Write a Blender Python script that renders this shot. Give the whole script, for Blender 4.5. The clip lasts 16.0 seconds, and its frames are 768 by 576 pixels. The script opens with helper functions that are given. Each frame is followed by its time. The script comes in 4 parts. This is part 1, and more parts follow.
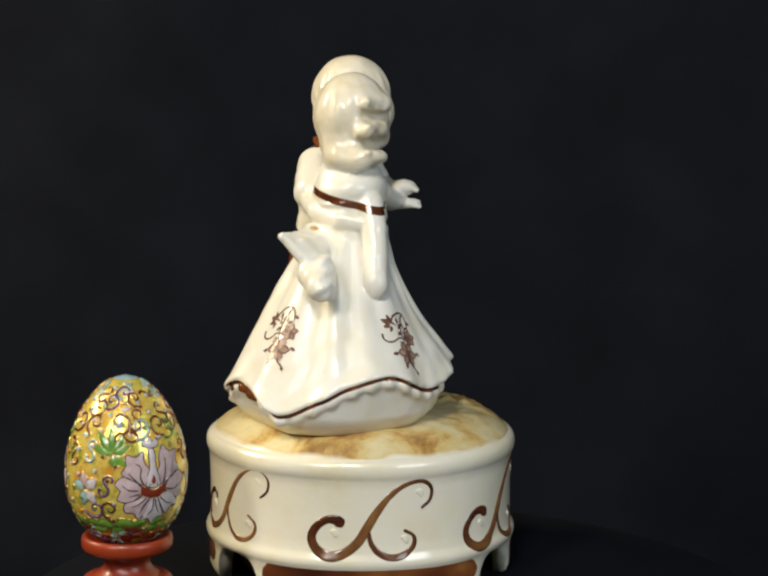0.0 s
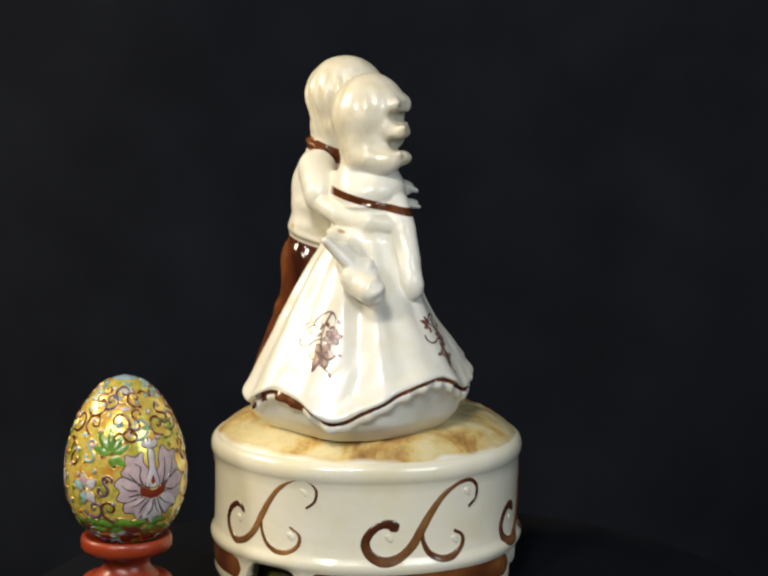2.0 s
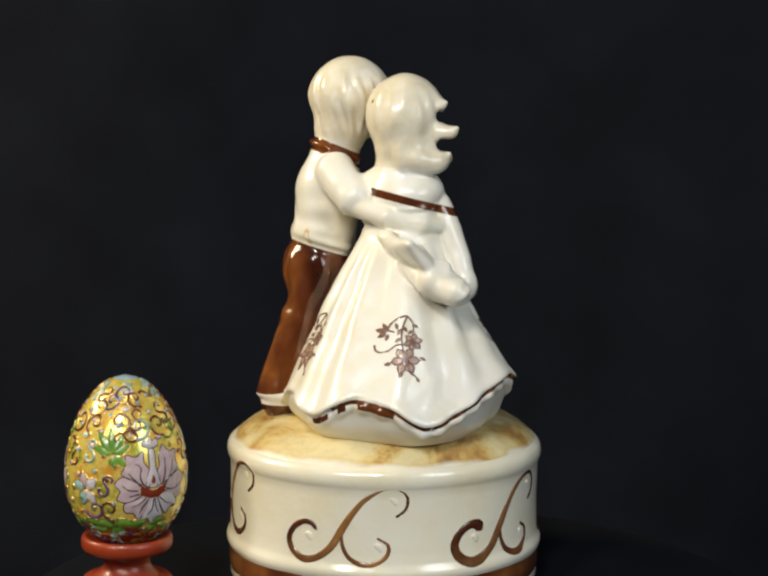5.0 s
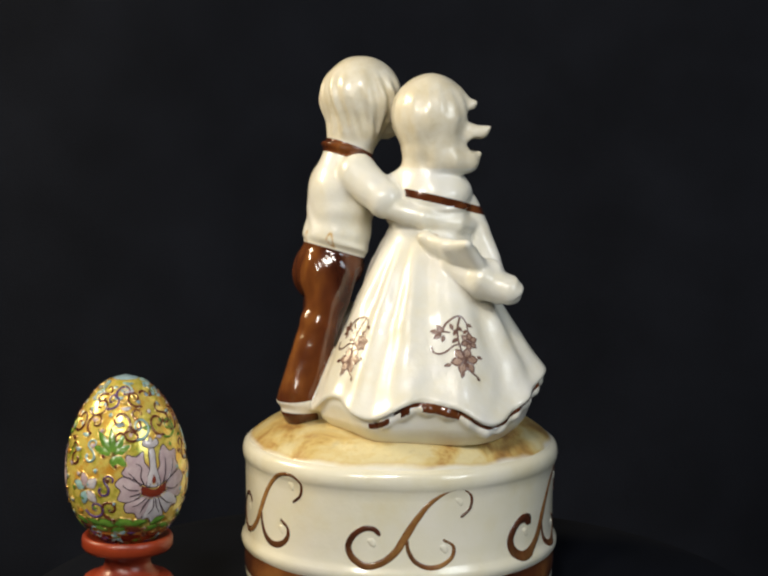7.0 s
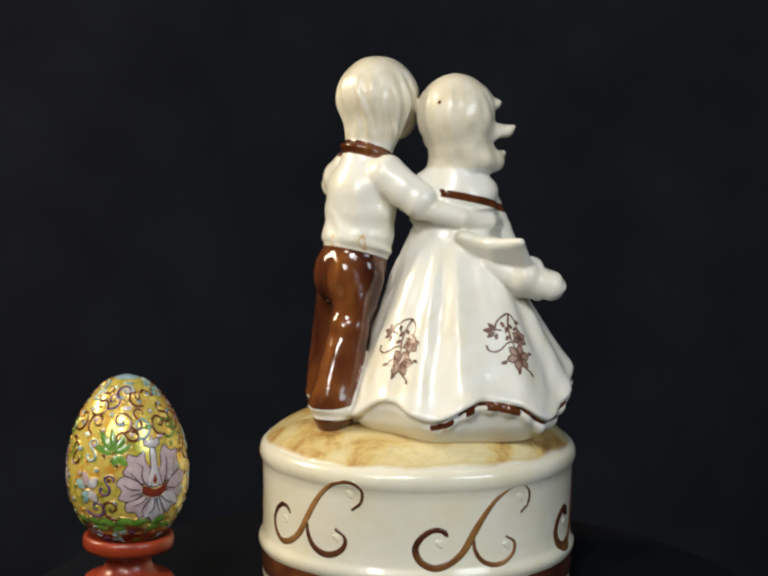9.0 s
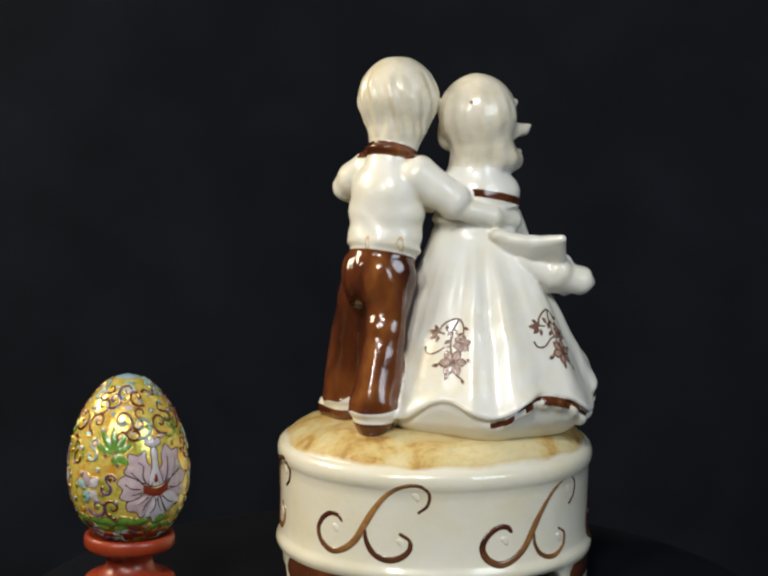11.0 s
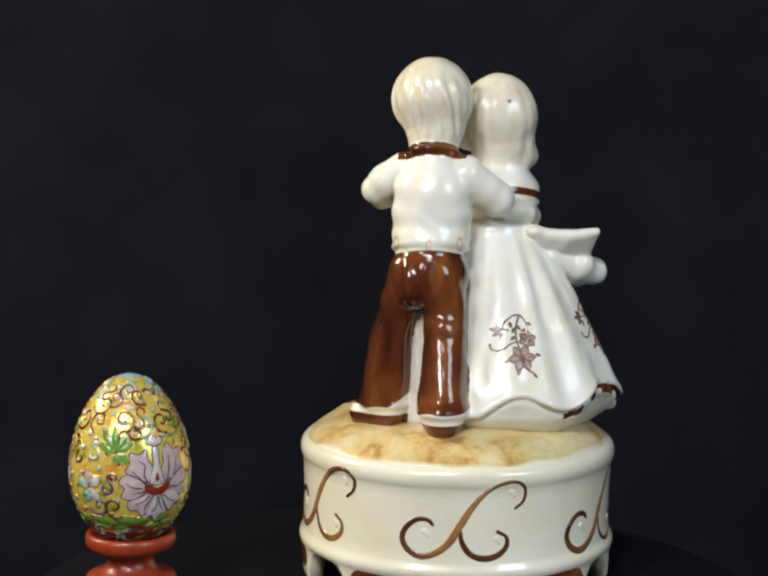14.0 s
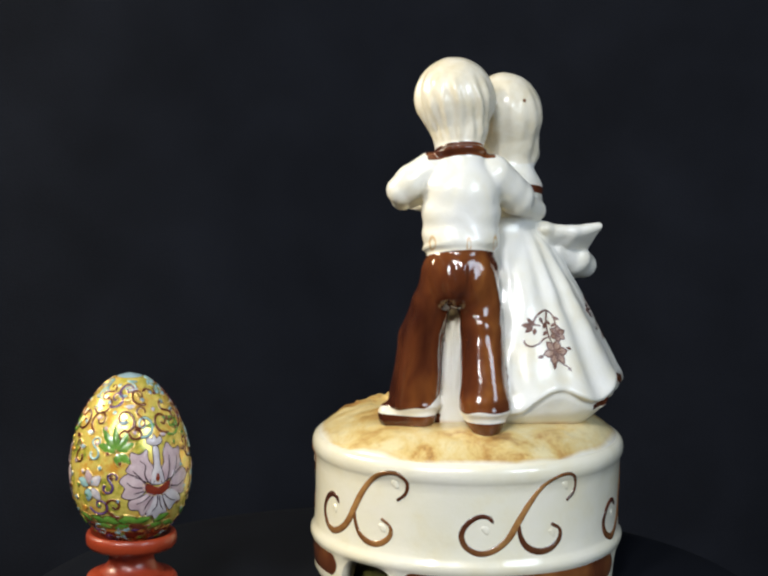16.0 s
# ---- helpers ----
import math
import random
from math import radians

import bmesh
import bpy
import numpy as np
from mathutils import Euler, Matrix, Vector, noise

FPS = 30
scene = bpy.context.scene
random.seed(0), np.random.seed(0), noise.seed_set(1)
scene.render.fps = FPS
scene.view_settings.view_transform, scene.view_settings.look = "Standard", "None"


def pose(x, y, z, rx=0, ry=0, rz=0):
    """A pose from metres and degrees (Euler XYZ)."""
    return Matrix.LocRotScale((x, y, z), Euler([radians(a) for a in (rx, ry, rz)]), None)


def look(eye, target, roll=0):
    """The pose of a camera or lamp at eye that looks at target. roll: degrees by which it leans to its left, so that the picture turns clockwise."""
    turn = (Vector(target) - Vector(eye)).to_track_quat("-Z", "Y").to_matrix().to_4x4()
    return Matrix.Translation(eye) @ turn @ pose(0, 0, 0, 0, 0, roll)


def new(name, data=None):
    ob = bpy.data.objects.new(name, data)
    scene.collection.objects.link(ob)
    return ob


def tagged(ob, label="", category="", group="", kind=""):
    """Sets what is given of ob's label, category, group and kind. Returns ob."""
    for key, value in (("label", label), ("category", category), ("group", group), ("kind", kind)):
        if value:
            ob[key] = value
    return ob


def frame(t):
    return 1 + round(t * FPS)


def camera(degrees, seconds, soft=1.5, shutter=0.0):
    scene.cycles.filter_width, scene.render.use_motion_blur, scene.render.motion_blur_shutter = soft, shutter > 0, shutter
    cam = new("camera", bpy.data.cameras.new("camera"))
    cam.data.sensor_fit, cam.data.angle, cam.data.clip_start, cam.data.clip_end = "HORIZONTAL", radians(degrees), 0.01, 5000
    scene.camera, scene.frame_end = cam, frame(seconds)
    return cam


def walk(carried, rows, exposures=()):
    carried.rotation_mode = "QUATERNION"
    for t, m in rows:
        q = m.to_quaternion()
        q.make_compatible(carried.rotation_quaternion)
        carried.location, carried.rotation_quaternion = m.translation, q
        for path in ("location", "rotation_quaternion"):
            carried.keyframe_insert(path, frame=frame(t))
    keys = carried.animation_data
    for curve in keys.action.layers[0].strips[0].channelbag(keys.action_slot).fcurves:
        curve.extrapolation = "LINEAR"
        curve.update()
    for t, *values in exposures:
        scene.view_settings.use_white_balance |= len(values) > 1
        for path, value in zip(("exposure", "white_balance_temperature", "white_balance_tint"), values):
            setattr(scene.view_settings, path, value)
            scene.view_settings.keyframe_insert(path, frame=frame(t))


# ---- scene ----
from mathutils.bvhtree import BVHTree

# ---- camera ----
EYE = Vector((-0.01332, -0.700, 0.2039))
PITCH = radians(7.80)
AIM = EYE + Vector((0, math.cos(PITCH), -math.sin(PITCH)))
cam = camera(23.746, 16.0, soft=2.5)
walk(cam, [(0.0, look(EYE, AIM, 0.518)), (16.0, look(EYE, AIM, 0.518))],
     exposures=[(0.0, 0.04, 6600, 10), (4.0, 0.03, 6620, 10), (7.0, -0.06, 6720, 10), (9.0, -0.06, 6450, 10), (12.5, -0.04, 6290, 10), (14.5, 0.17, 6120, 10), (16.0, 0.34, 6030, 10)])

# ---- light ----
world = bpy.data.worlds.new("room_air")
scene.world = world
world.use_nodes = True
world.node_tree.nodes["Background"].inputs[0].default_value = (0.55, 0.62, 0.8, 1)
world.node_tree.nodes["Background"].inputs[1].default_value = 0.20


def area_lamp(name, eye, target, power, width, height, colour):
    data = bpy.data.lights.new(name, "AREA")
    data.shape, data.size, data.size_y = "RECTANGLE", width, height
    data.energy, data.color = power, colour
    ob = new(name, data)
    ob.matrix_world = look(eye, target)
    return ob


area_lamp("window_light", (-0.24, -1.24, 1.10), (0.0, 0.0, 0.09), 10.5, 0.22, 0.25, (1.0, 0.975, 0.945))
area_lamp("second_window_light", (-0.66, -1.15, 0.78), (0.0, 0.0, 0.09), 6.5, 0.18, 0.24, (1.0, 0.96, 0.88))
area_lamp("desk_lamp_light", (-0.85, 0.06, 0.62), (0.0, 0.0, 0.09), 7.5, 0.26, 0.26, (1.0, 0.86, 0.60))
area_lamp("side_light", (0.80, -0.95, 0.66), (0.0, 0.0, 0.10), 6.4, 0.50, 0.50, (0.80, 0.90, 1.0))


# ---- materials ----
def material(name, colour, rough=0.5, metal=0.0, coat=0.0):
    m = bpy.data.materials.new(name)
    m.use_nodes = True
    b = m.node_tree.nodes["Principled BSDF"]
    b.inputs["Base Color"].default_value = (*colour, 1)
    b.inputs["Roughness"].default_value = rough
    b.inputs["Metallic"].default_value = metal
    b.inputs["Coat Weight"].default_value = coat
    b.inputs["Coat Roughness"].default_value = 0.07
    return m


def node(m, kind, **values):
    n = m.node_tree.nodes.new(kind)
    for key, value in values.items():
        n.inputs[key.replace("_", " ")].default_value = value
    return n


def link(m, a, b):
    m.node_tree.links.new(a, b)


def bsdf(m):
    return m.node_tree.nodes["Principled BSDF"]


def noise_value(m, scale, detail=4.0, rough=0.6, distortion=0.0, tall=1.0):
    coords = m.node_tree.nodes.new("ShaderNodeTexCoord")
    n = node(m, "ShaderNodeTexNoise", Scale=scale, Detail=detail, Roughness=rough, Distortion=distortion)
    stretch = node(m, "ShaderNodeMapping", Scale=(1, 1, tall))
    link(m, coords.outputs["Object"], stretch.inputs["Vector"])
    link(m, stretch.outputs[0], n.inputs["Vector"])
    return n.outputs["Fac"]


def ramp(m, value, stops):
    r = m.node_tree.nodes.new("ShaderNodeValToRGB")
    el = r.color_ramp.elements
    while len(el) < len(stops):
        el.new(0.5)
    for e, (at, colour) in zip(el, stops):
        e.position, e.color = at, (*colour, 1)
    link(m, value, r.inputs[0])
    return r.outputs[0]


def mix(m, fac, a, b):
    x = m.node_tree.nodes.new("ShaderNodeMix")
    x.data_type = "RGBA"
    for socket, v in ((x.inputs[0], fac), (x.inputs[6], a), (x.inputs[7], b)):
        if isinstance(v, tuple):
            socket.default_value = (*v, 1)
        elif isinstance(v, float):
            socket.default_value = v
        else:
            link(m, v, socket)
    return x.outputs[2]


def attribute(m, name):
    a = m.node_tree.nodes.new("ShaderNodeAttribute")
    a.attribute_name = name
    return a.outputs["Fac"]


def bump(m, value, strength, distance):
    b = node(m, "ShaderNodeBump", Strength=strength, Distance=distance)
    link(m, value, b.inputs["Height"])
    link(m, b.outputs[0], bsdf(m).inputs["Normal"])


CREAM = ((0.30, (0.78, 0.72, 0.55)), (0.47, (0.81, 0.78, 0.67)), (0.66, (0.83, 0.81, 0.74)))
BROWN = ((0.30, (0.040, 0.010, 0.005)), (0.47, (0.100, 0.027, 0.009)), (0.60, (0.165, 0.052, 0.013)), (0.76, (0.33, 0.125, 0.027)))


def make_glaze():
    """Cream glaze, with brown and tan glaze where the figures are painted."""
    m = material("figurine_glaze", (0.8, 0.74, 0.6), 0.32, 0, 0.35)
    cream = ramp(m, noise_value(m, 60, 3), CREAM)
    hair = ramp(m, noise_value(m, 150, 4, 0.6, 0.4), ((0.3, (0.69, 0.61, 0.43)), (0.7, (0.80, 0.75, 0.62))))
    tan = ramp(m, noise_value(m, 220, 4), ((0.3, (0.42, 0.21, 0.06)), (0.7, (0.72, 0.50, 0.22))))
    brown = ramp(m, noise_value(m, 64, 3, 0.5, 0.3, 0.55), BROWN)
    c = mix(m, attribute(m, "hair"), cream, hair)
    c = mix(m, attribute(m, "tan"), c, tan)
    sharp = node(m, "ShaderNodeMapRange", From_Min=0.38, From_Max=0.62)
    link(m, attribute(m, "brown"), sharp.inputs[0])
    link(m, mix(m, sharp.outputs[0], c, brown), bsdf(m).inputs["Base Color"])
    glossy = node(m, "ShaderNodeMapRange", To_Min=0.32, To_Max=0.14)
    link(m, sharp.outputs[0], glossy.inputs[0])
    link(m, glossy.outputs[0], bsdf(m).inputs["Roughness"])
    bump(m, noise_value(m, 120, 4, 0.6), 0.28, 0.0012)
    return m


def make_cream():
    m = material("cream_glaze", (0.8, 0.74, 0.6), 0.22, 0, 0.45)
    link(m, ramp(m, noise_value(m, 45, 4), ((0.30, (0.78, 0.71, 0.50)), (0.48, (0.81, 0.765, 0.605)), (0.68, (0.83, 0.79, 0.665)))), bsdf(m).inputs["Base Color"])
    bump(m, noise_value(m, 110, 3), 0.22, 0.0012)
    return m


def make_brown():
    m = material("brown_glaze", (0.13, 0.035, 0.012), 0.16, 0, 0.7)
    link(m, ramp(m, noise_value(m, 34, 3, 0.5, 0.2), ((0.30, (0.050, 0.014, 0.007)), (0.50, (0.115, 0.034, 0.012)), (0.62, (0.22, 0.078, 0.022)), (0.76, (0.40, 0.18, 0.05)))),
         bsdf(m).inputs["Base Color"])
    return m


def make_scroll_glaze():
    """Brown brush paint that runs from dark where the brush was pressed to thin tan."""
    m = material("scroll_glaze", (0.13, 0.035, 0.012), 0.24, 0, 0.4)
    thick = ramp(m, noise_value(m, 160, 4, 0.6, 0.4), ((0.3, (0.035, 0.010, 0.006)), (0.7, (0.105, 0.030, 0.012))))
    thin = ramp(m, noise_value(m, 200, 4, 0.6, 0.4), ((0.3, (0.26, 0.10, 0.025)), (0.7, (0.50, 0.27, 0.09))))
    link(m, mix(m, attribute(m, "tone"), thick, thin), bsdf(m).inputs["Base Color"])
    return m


def make_soil():
    m = material("sandy_glaze", (0.6, 0.4, 0.16), 0.3, 0, 0.5)
    big = ramp(m, noise_value(m, 36, 6, 0.68, 0.6), ((0.33, (0.20, 0.075, 0.016)), (0.395, (0.48, 0.27, 0.07)), (0.455, (0.66, 0.50, 0.19)), (0.57, (0.755, 0.675, 0.40))))
    streak = ramp(m, noise_value(m, 240, 5, 0.7, 0.3), ((0.34, (0.24, 0.09, 0.025)), (0.44, (0.62, 0.42, 0.16)), (0.8, (0.74, 0.58, 0.30))))
    c = mix(m, 0.22, big, streak)
    edge = attribute(m, "edge")
    c = mix(m, ramp(m, edge, ((0.10, (0, 0, 0)), (0.34, (0.30, 0.30, 0.30)), (0.6, (0, 0, 0)))), c, (0.56, 0.36, 0.11))
    link(m, mix(m, ramp(m, edge, ((0.25, (0, 0, 0)), (0.68, (1, 1, 1)))), c, (0.81, 0.77, 0.65)), bsdf(m).inputs["Base Color"])
    bump(m, noise_value(m, 260, 5, 0.7), 0.5, 0.0012)
    return m


def make_cloth(name, colour, scale=900):
    m = material(name, colour, 0.95)
    link(m, ramp(m, noise_value(m, 14, 5), ((0.3, tuple(0.75 * c for c in colour)), (0.7, tuple(1.3 * c for c in colour)))), bsdf(m).inputs["Base Color"])
    bsdf(m).inputs["Specular IOR Level"].default_value = 0.10
    bump(m, noise_value(m, scale, 4), 0.4, 0.001)
    return m


def make_lacquer():
    m = material("red_lacquer", (0.36, 0.05, 0.014), 0.36, 0, 0.15)
    link(m, ramp(m, noise_value(m, 70, 5), ((0.3, (0.20, 0.022, 0.008)), (0.7, (0.36, 0.050, 0.014)))), bsdf(m).inputs["Base Color"])
    bump(m, noise_value(m, 300, 4), 0.15, 0.0006)
    return m


def make_enamel(name, dark, light, rough=0.22, metal=0.0, scale=260):
    m = material(name, light, rough, metal, 0.5)
    link(m, ramp(m, noise_value(m, scale, 4), ((0.3, dark), (0.7, light))), bsdf(m).inputs["Base Color"])
    bump(m, noise_value(m, 700, 3), 0.3, 0.0004)
    return m


GLAZE, CREAM_GLAZE, BROWN_GLAZE, SOIL, SCROLL_GLAZE = make_glaze(), make_cream(), make_brown(), make_soil(), make_scroll_glaze()
TABLE_CLOTH = make_cloth("black_table_cloth", (0.0031, 0.0040, 0.0070))
BACK_CLOTH = make_cloth("black_backdrop_cloth", (0.0073, 0.0084, 0.0122))
ROOM_PAINT = make_cloth("dark_room_paint", (0.10, 0.095, 0.09), 60)
LACQUER = make_lacquer()
DECAL = make_enamel("brown_print", (0.10, 0.045, 0.032), (0.24, 0.13, 0.095), 0.25)
DECAL_PALE = make_enamel("pale_brown_print", (0.28, 0.16, 0.11), (0.52, 0.37, 0.28), 0.25)
# yellow lamplight on the drum's inner wall is put into this colour
LIT_INSIDE = make_enamel("lamplit_inside", (0.16, 0.15, 0.035), (0.40, 0.37, 0.10), 0.45, 0.1, 90)
GOLD = make_enamel("gold_enamel", (0.62, 0.38, 0.05), (0.92, 0.70, 0.16), 0.21, 0.38, 180)
link(GOLD, ramp(GOLD, noise_value(GOLD, 130, 5, 0.7), ((0.31, (0.14, 0.26, 0.04)), (0.40, (0.62, 0.52, 0.06)), (0.50, (0.94, 0.74, 0.16)), (0.66, (0.86, 0.40, 0.045)))), bsdf(GOLD).inputs["Base Color"])
WIRE = make_enamel("gilt_wire", (0.50, 0.31, 0.08), (0.82, 0.58, 0.20), 0.34, 1.0)
ENAMELS = {
    "brown": make_enamel("brown_enamel", (0.09, 0.020, 0.010), (0.20, 0.055, 0.022)),
    "purple": make_enamel("purple_enamel", (0.06, 0.03, 0.10), (0.17, 0.08, 0.22)),
    "teal": make_enamel("pale_teal_enamel", (0.20, 0.36, 0.36), (0.42, 0.60, 0.56)),
    "green": make_enamel("leaf_green_enamel", (0.06, 0.17, 0.02), (0.20, 0.38, 0.05)),
    "pink": make_enamel("pale_pink_enamel", (0.42, 0.29, 0.30), (0.62, 0.49, 0.48)),
    "red": make_enamel("dark_red_enamel", (0.16, 0.02, 0.01), (0.26, 0.045, 0.02)),
    "white": make_enamel("white_enamel", (0.48, 0.43, 0.44), (0.66, 0.60, 0.58)),
    "dark": make_enamel("dark_line_enamel", (0.035, 0.018, 0.025), (0.07, 0.035, 0.045)),
    "orange": make_enamel("orange_enamel", (0.55, 0.22, 0.02), (0.75, 0.38, 0.05)),
    "blue": make_enamel("pale_blue_enamel", (0.18, 0.28, 0.34), (0.38, 0.52, 0.55)),
}


# ---- helpers ----
def mesh_object(name, bm, mat, parent=None, label="", smooth=True):
    me = bpy.data.meshes.new(name)
    bm.to_mesh(me)
    bm.free()
    me.materials.append(mat)
    if smooth:
        me.shade_smooth()
    ob = new(name, me)
    ob.parent = parent
    return tagged(ob, label)


part = mesh_object


def lathe(profile, segments=96, closed=True):
    """A turned body from (radius, height) pairs, bottom to top."""
    bm = bmesh.new()
    rings = []
    for r, z in profile:
        if r < 1e-6:
            rings.append([bm.verts.new((0, 0, z))])
        else:
            rings.append([bm.verts.new((r * math.cos(a), r * math.sin(a), z)) for a in (2 * math.pi * i / segments for i in range(segments))])
    for a, b in zip(rings, rings[1:]):
        for i in range(segments):
            j = (i + 1) % segments
            quad = [a[i % len(a)], a[j % len(a)], b[j % len(b)], b[i % len(b)]]
            quad = list(dict.fromkeys(quad))
            if len(quad) > 2:
                bm.faces.new(quad)
    if closed:
        for ring, flip in ((rings[0], True), (rings[-1], False)):
            if len(ring) > 2:
                bm.faces.new(ring[::-1] if flip else ring)
    return bm


def rounded(points, steps=6):
    """A smooth curve through the points (Catmull-Rom)."""
    pts = [Vector(p) for p in points]
    pts = [2 * pts[0] - pts[1], *pts, 2 * pts[-1] - pts[-2]]
    out = []
    for a, b, c, d in zip(pts, pts[1:], pts[2:], pts[3:]):
        for i in range(steps):
            t = i / steps
            out.append(0.5 * (2 * b + (c - a) * t + (2 * a - 5 * b + 4 * c - d) * t * t + (3 * b - a - 3 * c + d) * t ** 3))
    return [*out, pts[-2]]


def ribbon(bm, centre, widths, height, place, sides=6, tone=None):
    """A raised, rounded stroke along flat points; place(u, v, h) puts it on a surface."""
    rings = []
    n = len(centre)
    layer = bm.verts.layers.float.new("tone") if tone else None
    for i, p in enumerate(centre):
        d = (centre[min(i + 1, n - 1)] - centre[max(i - 1, 0)]).normalized()
        side = Vector((-d.y, d.x))
        w = widths(i / (n - 1))
        ring = []
        for k in range(sides + 1):
            a = math.pi * k / sides
            q = p + side * (w * math.cos(a))
            ring.append(bm.verts.new(place(q.x, q.y, height * math.sin(a) * min(1, w / height) - 0.00005)))
            if tone:
                ring[-1][layer] = tone(i / (n - 1), 2 * k / sides - 1)
        rings.append(ring)
    for a, b in zip(rings, rings[1:]):
        for k in range(sides):
            bm.faces.new((a[k], a[k + 1], b[k + 1], b[k]))
    bm.faces.new(rings[0][::-1])
    bm.faces.new(rings[-1])


def bump01(x, centre, width):
    return math.exp(-((x - centre) / width) ** 2)


# ---- setting ----
def disc_cloth():
    """Round table under a black cloth that falls over its edge in soft folds."""
    bm = bmesh.new()
    seg, rings = 160, []
    for r, z in ((0.0, 0), (0.05, 0), (0.10, 0), (0.130, 0), (0.1365, -0.0008), (0.140, -0.003), (0.1425, -0.008), (0.145, -0.03), (0.150, -0.10), (0.156, -0.25), (0.160, -0.72)):
        if r == 0:
            rings.append([bm.verts.new((0, 0, 0))])
            continue
        ring = []
        for i in range(seg):
            a = 2 * math.pi * i / seg
            fold = max(0.0, -z - 0.004) * 0.10 * math.sin(11 * a + 2 * math.sin(3 * a))
            rr = r + min(fold, 0.012)
            ring.append(bm.verts.new((rr * math.cos(a), rr * math.sin(a), z)))
        rings.append(ring)
    for a, b in zip(rings, rings[1:]):
        for i in range(seg):
            j = (i + 1) % seg
            bm.faces.new([a[0], b[i], b[j]] if len(a) == 1 else [a[i], b[i], b[j], a[j]])
    ob = mesh_object("cloth_covered_table", bm, TABLE_CLOTH)
    ob.location = (-0.008, -0.050, 0.0)
    return tagged(ob, "small round table draped in plain black cloth", "table")


def backdrop():
    bm = bmesh.new()
    nx, nz = 60, 40
    grid = []
    for j in range(nz + 1):
        row = []
        for i in range(nx + 1):
            x = -1.1 + 2.2 * i / nx
            z = -0.72 + 1.9 * j / nz
            y = 0.42 + 0.010 * math.sin(7 * x + 0.8 * z) + 0.006 * math.sin(17 * x + 1.0)
            row.append(bm.verts.new((x, y, z)))
        grid.append(row)
    for a, b in zip(grid, grid[1:]):
        for i in range(nx):
            bm.faces.new((a[i], a[i + 1], b[i + 1], b[i]))
    r = bmesh.ops.extrude_face_region(bm, geom=bm.faces[:])
    bmesh.ops.translate(bm, verts=[v for v in r["geom"] if isinstance(v, bmesh.types.BMVert)], vec=(0, 0.004, 0))
    return tagged(mesh_object("backdrop", bm, BACK_CLOTH), "plain black cloth hung behind the table", "backdrop", kind="structure")


def room_shell():
    def slab(name, size, at, label, category):
        bm = bmesh.new()
        bmesh.ops.create_cube(bm, size=1, matrix=Matrix.Translation(at) @ Matrix.Diagonal((*size, 1)))
        tagged(mesh_object(name, bm, ROOM_PAINT, smooth=False), label, category, kind="structure")
    slab("floor", (3.6, 3.6, 0.1), (0, -0.8, -0.77), "dark plain room floor", "floor")
    slab("ceiling", (3.6, 3.6, 0.1), (0, -0.8, 1.85), "plain dim room ceiling", "ceiling")
    slab("wall_north", (3.6, 0.1, 2.52), (0, 1.05, 0.54), "plain dim wall behind the cloth", "wall")
    slab("wall_south", (3.6, 0.1, 2.52), (0, -2.65, 0.54), "plain dim wall", "wall")
    slab("wall_east", (0.1, 3.6, 2.52), (1.85, -0.8, 0.54), "plain dim wall", "wall")
    slab("wall_west", (0.1, 3.6, 2.52), (-1.85, -0.8, 0.54), "plain dim wall", "wall")


# ---- music box: the drum ----
MM = 0.001
FOOT = 0.015          # the drum's own heights start at its bead; its feet reach 15 mm below
ARCHES = [92.5, 217, -26]
RIM = 0.0583


def arch(a):
    """How far the lower edge is lifted at the angle a (degrees)."""
    lift = 0.0
    for c in ARCHES:
        d = abs((a - c + 180) % 360 - 180)
        lift = max(lift, 0.0142 * math.sqrt(max(0.0, 1 - (d / 14.0) ** 4)) if d < 14.0 else 0.0)
    return lift


def drum_radius(z):
    """Outer radius of the drum at a height over its feet, in mm."""
    for (z0, r0), (z1, r1) in zip(DRUM, DRUM[1:]):
        if z <= z1:
            return r0 + (r1 - r0) * (z - z0) / (z1 - z0)
    return DRUM[-1][1]


DRUM = [(0, 56.0), (1, 57.5), (3, 58.4), (8, 58.6), (13.4, 58.7), (14.5, 59.4), (15.6, 59.8), (16.8, 59.9), (18.1, 59.5), (19.2, 58.8), (20.6, 58.4), (25, 58.2), (34, 58.1),
        (43.2, 58.3), (46.6, 58.4), (47.5, 58.8), (48.8, 59.3), (50.4, 59.5), (51.9, 59.3), (53.2, 58.8), (54.4, 57.6), (55.0, 55.0)]


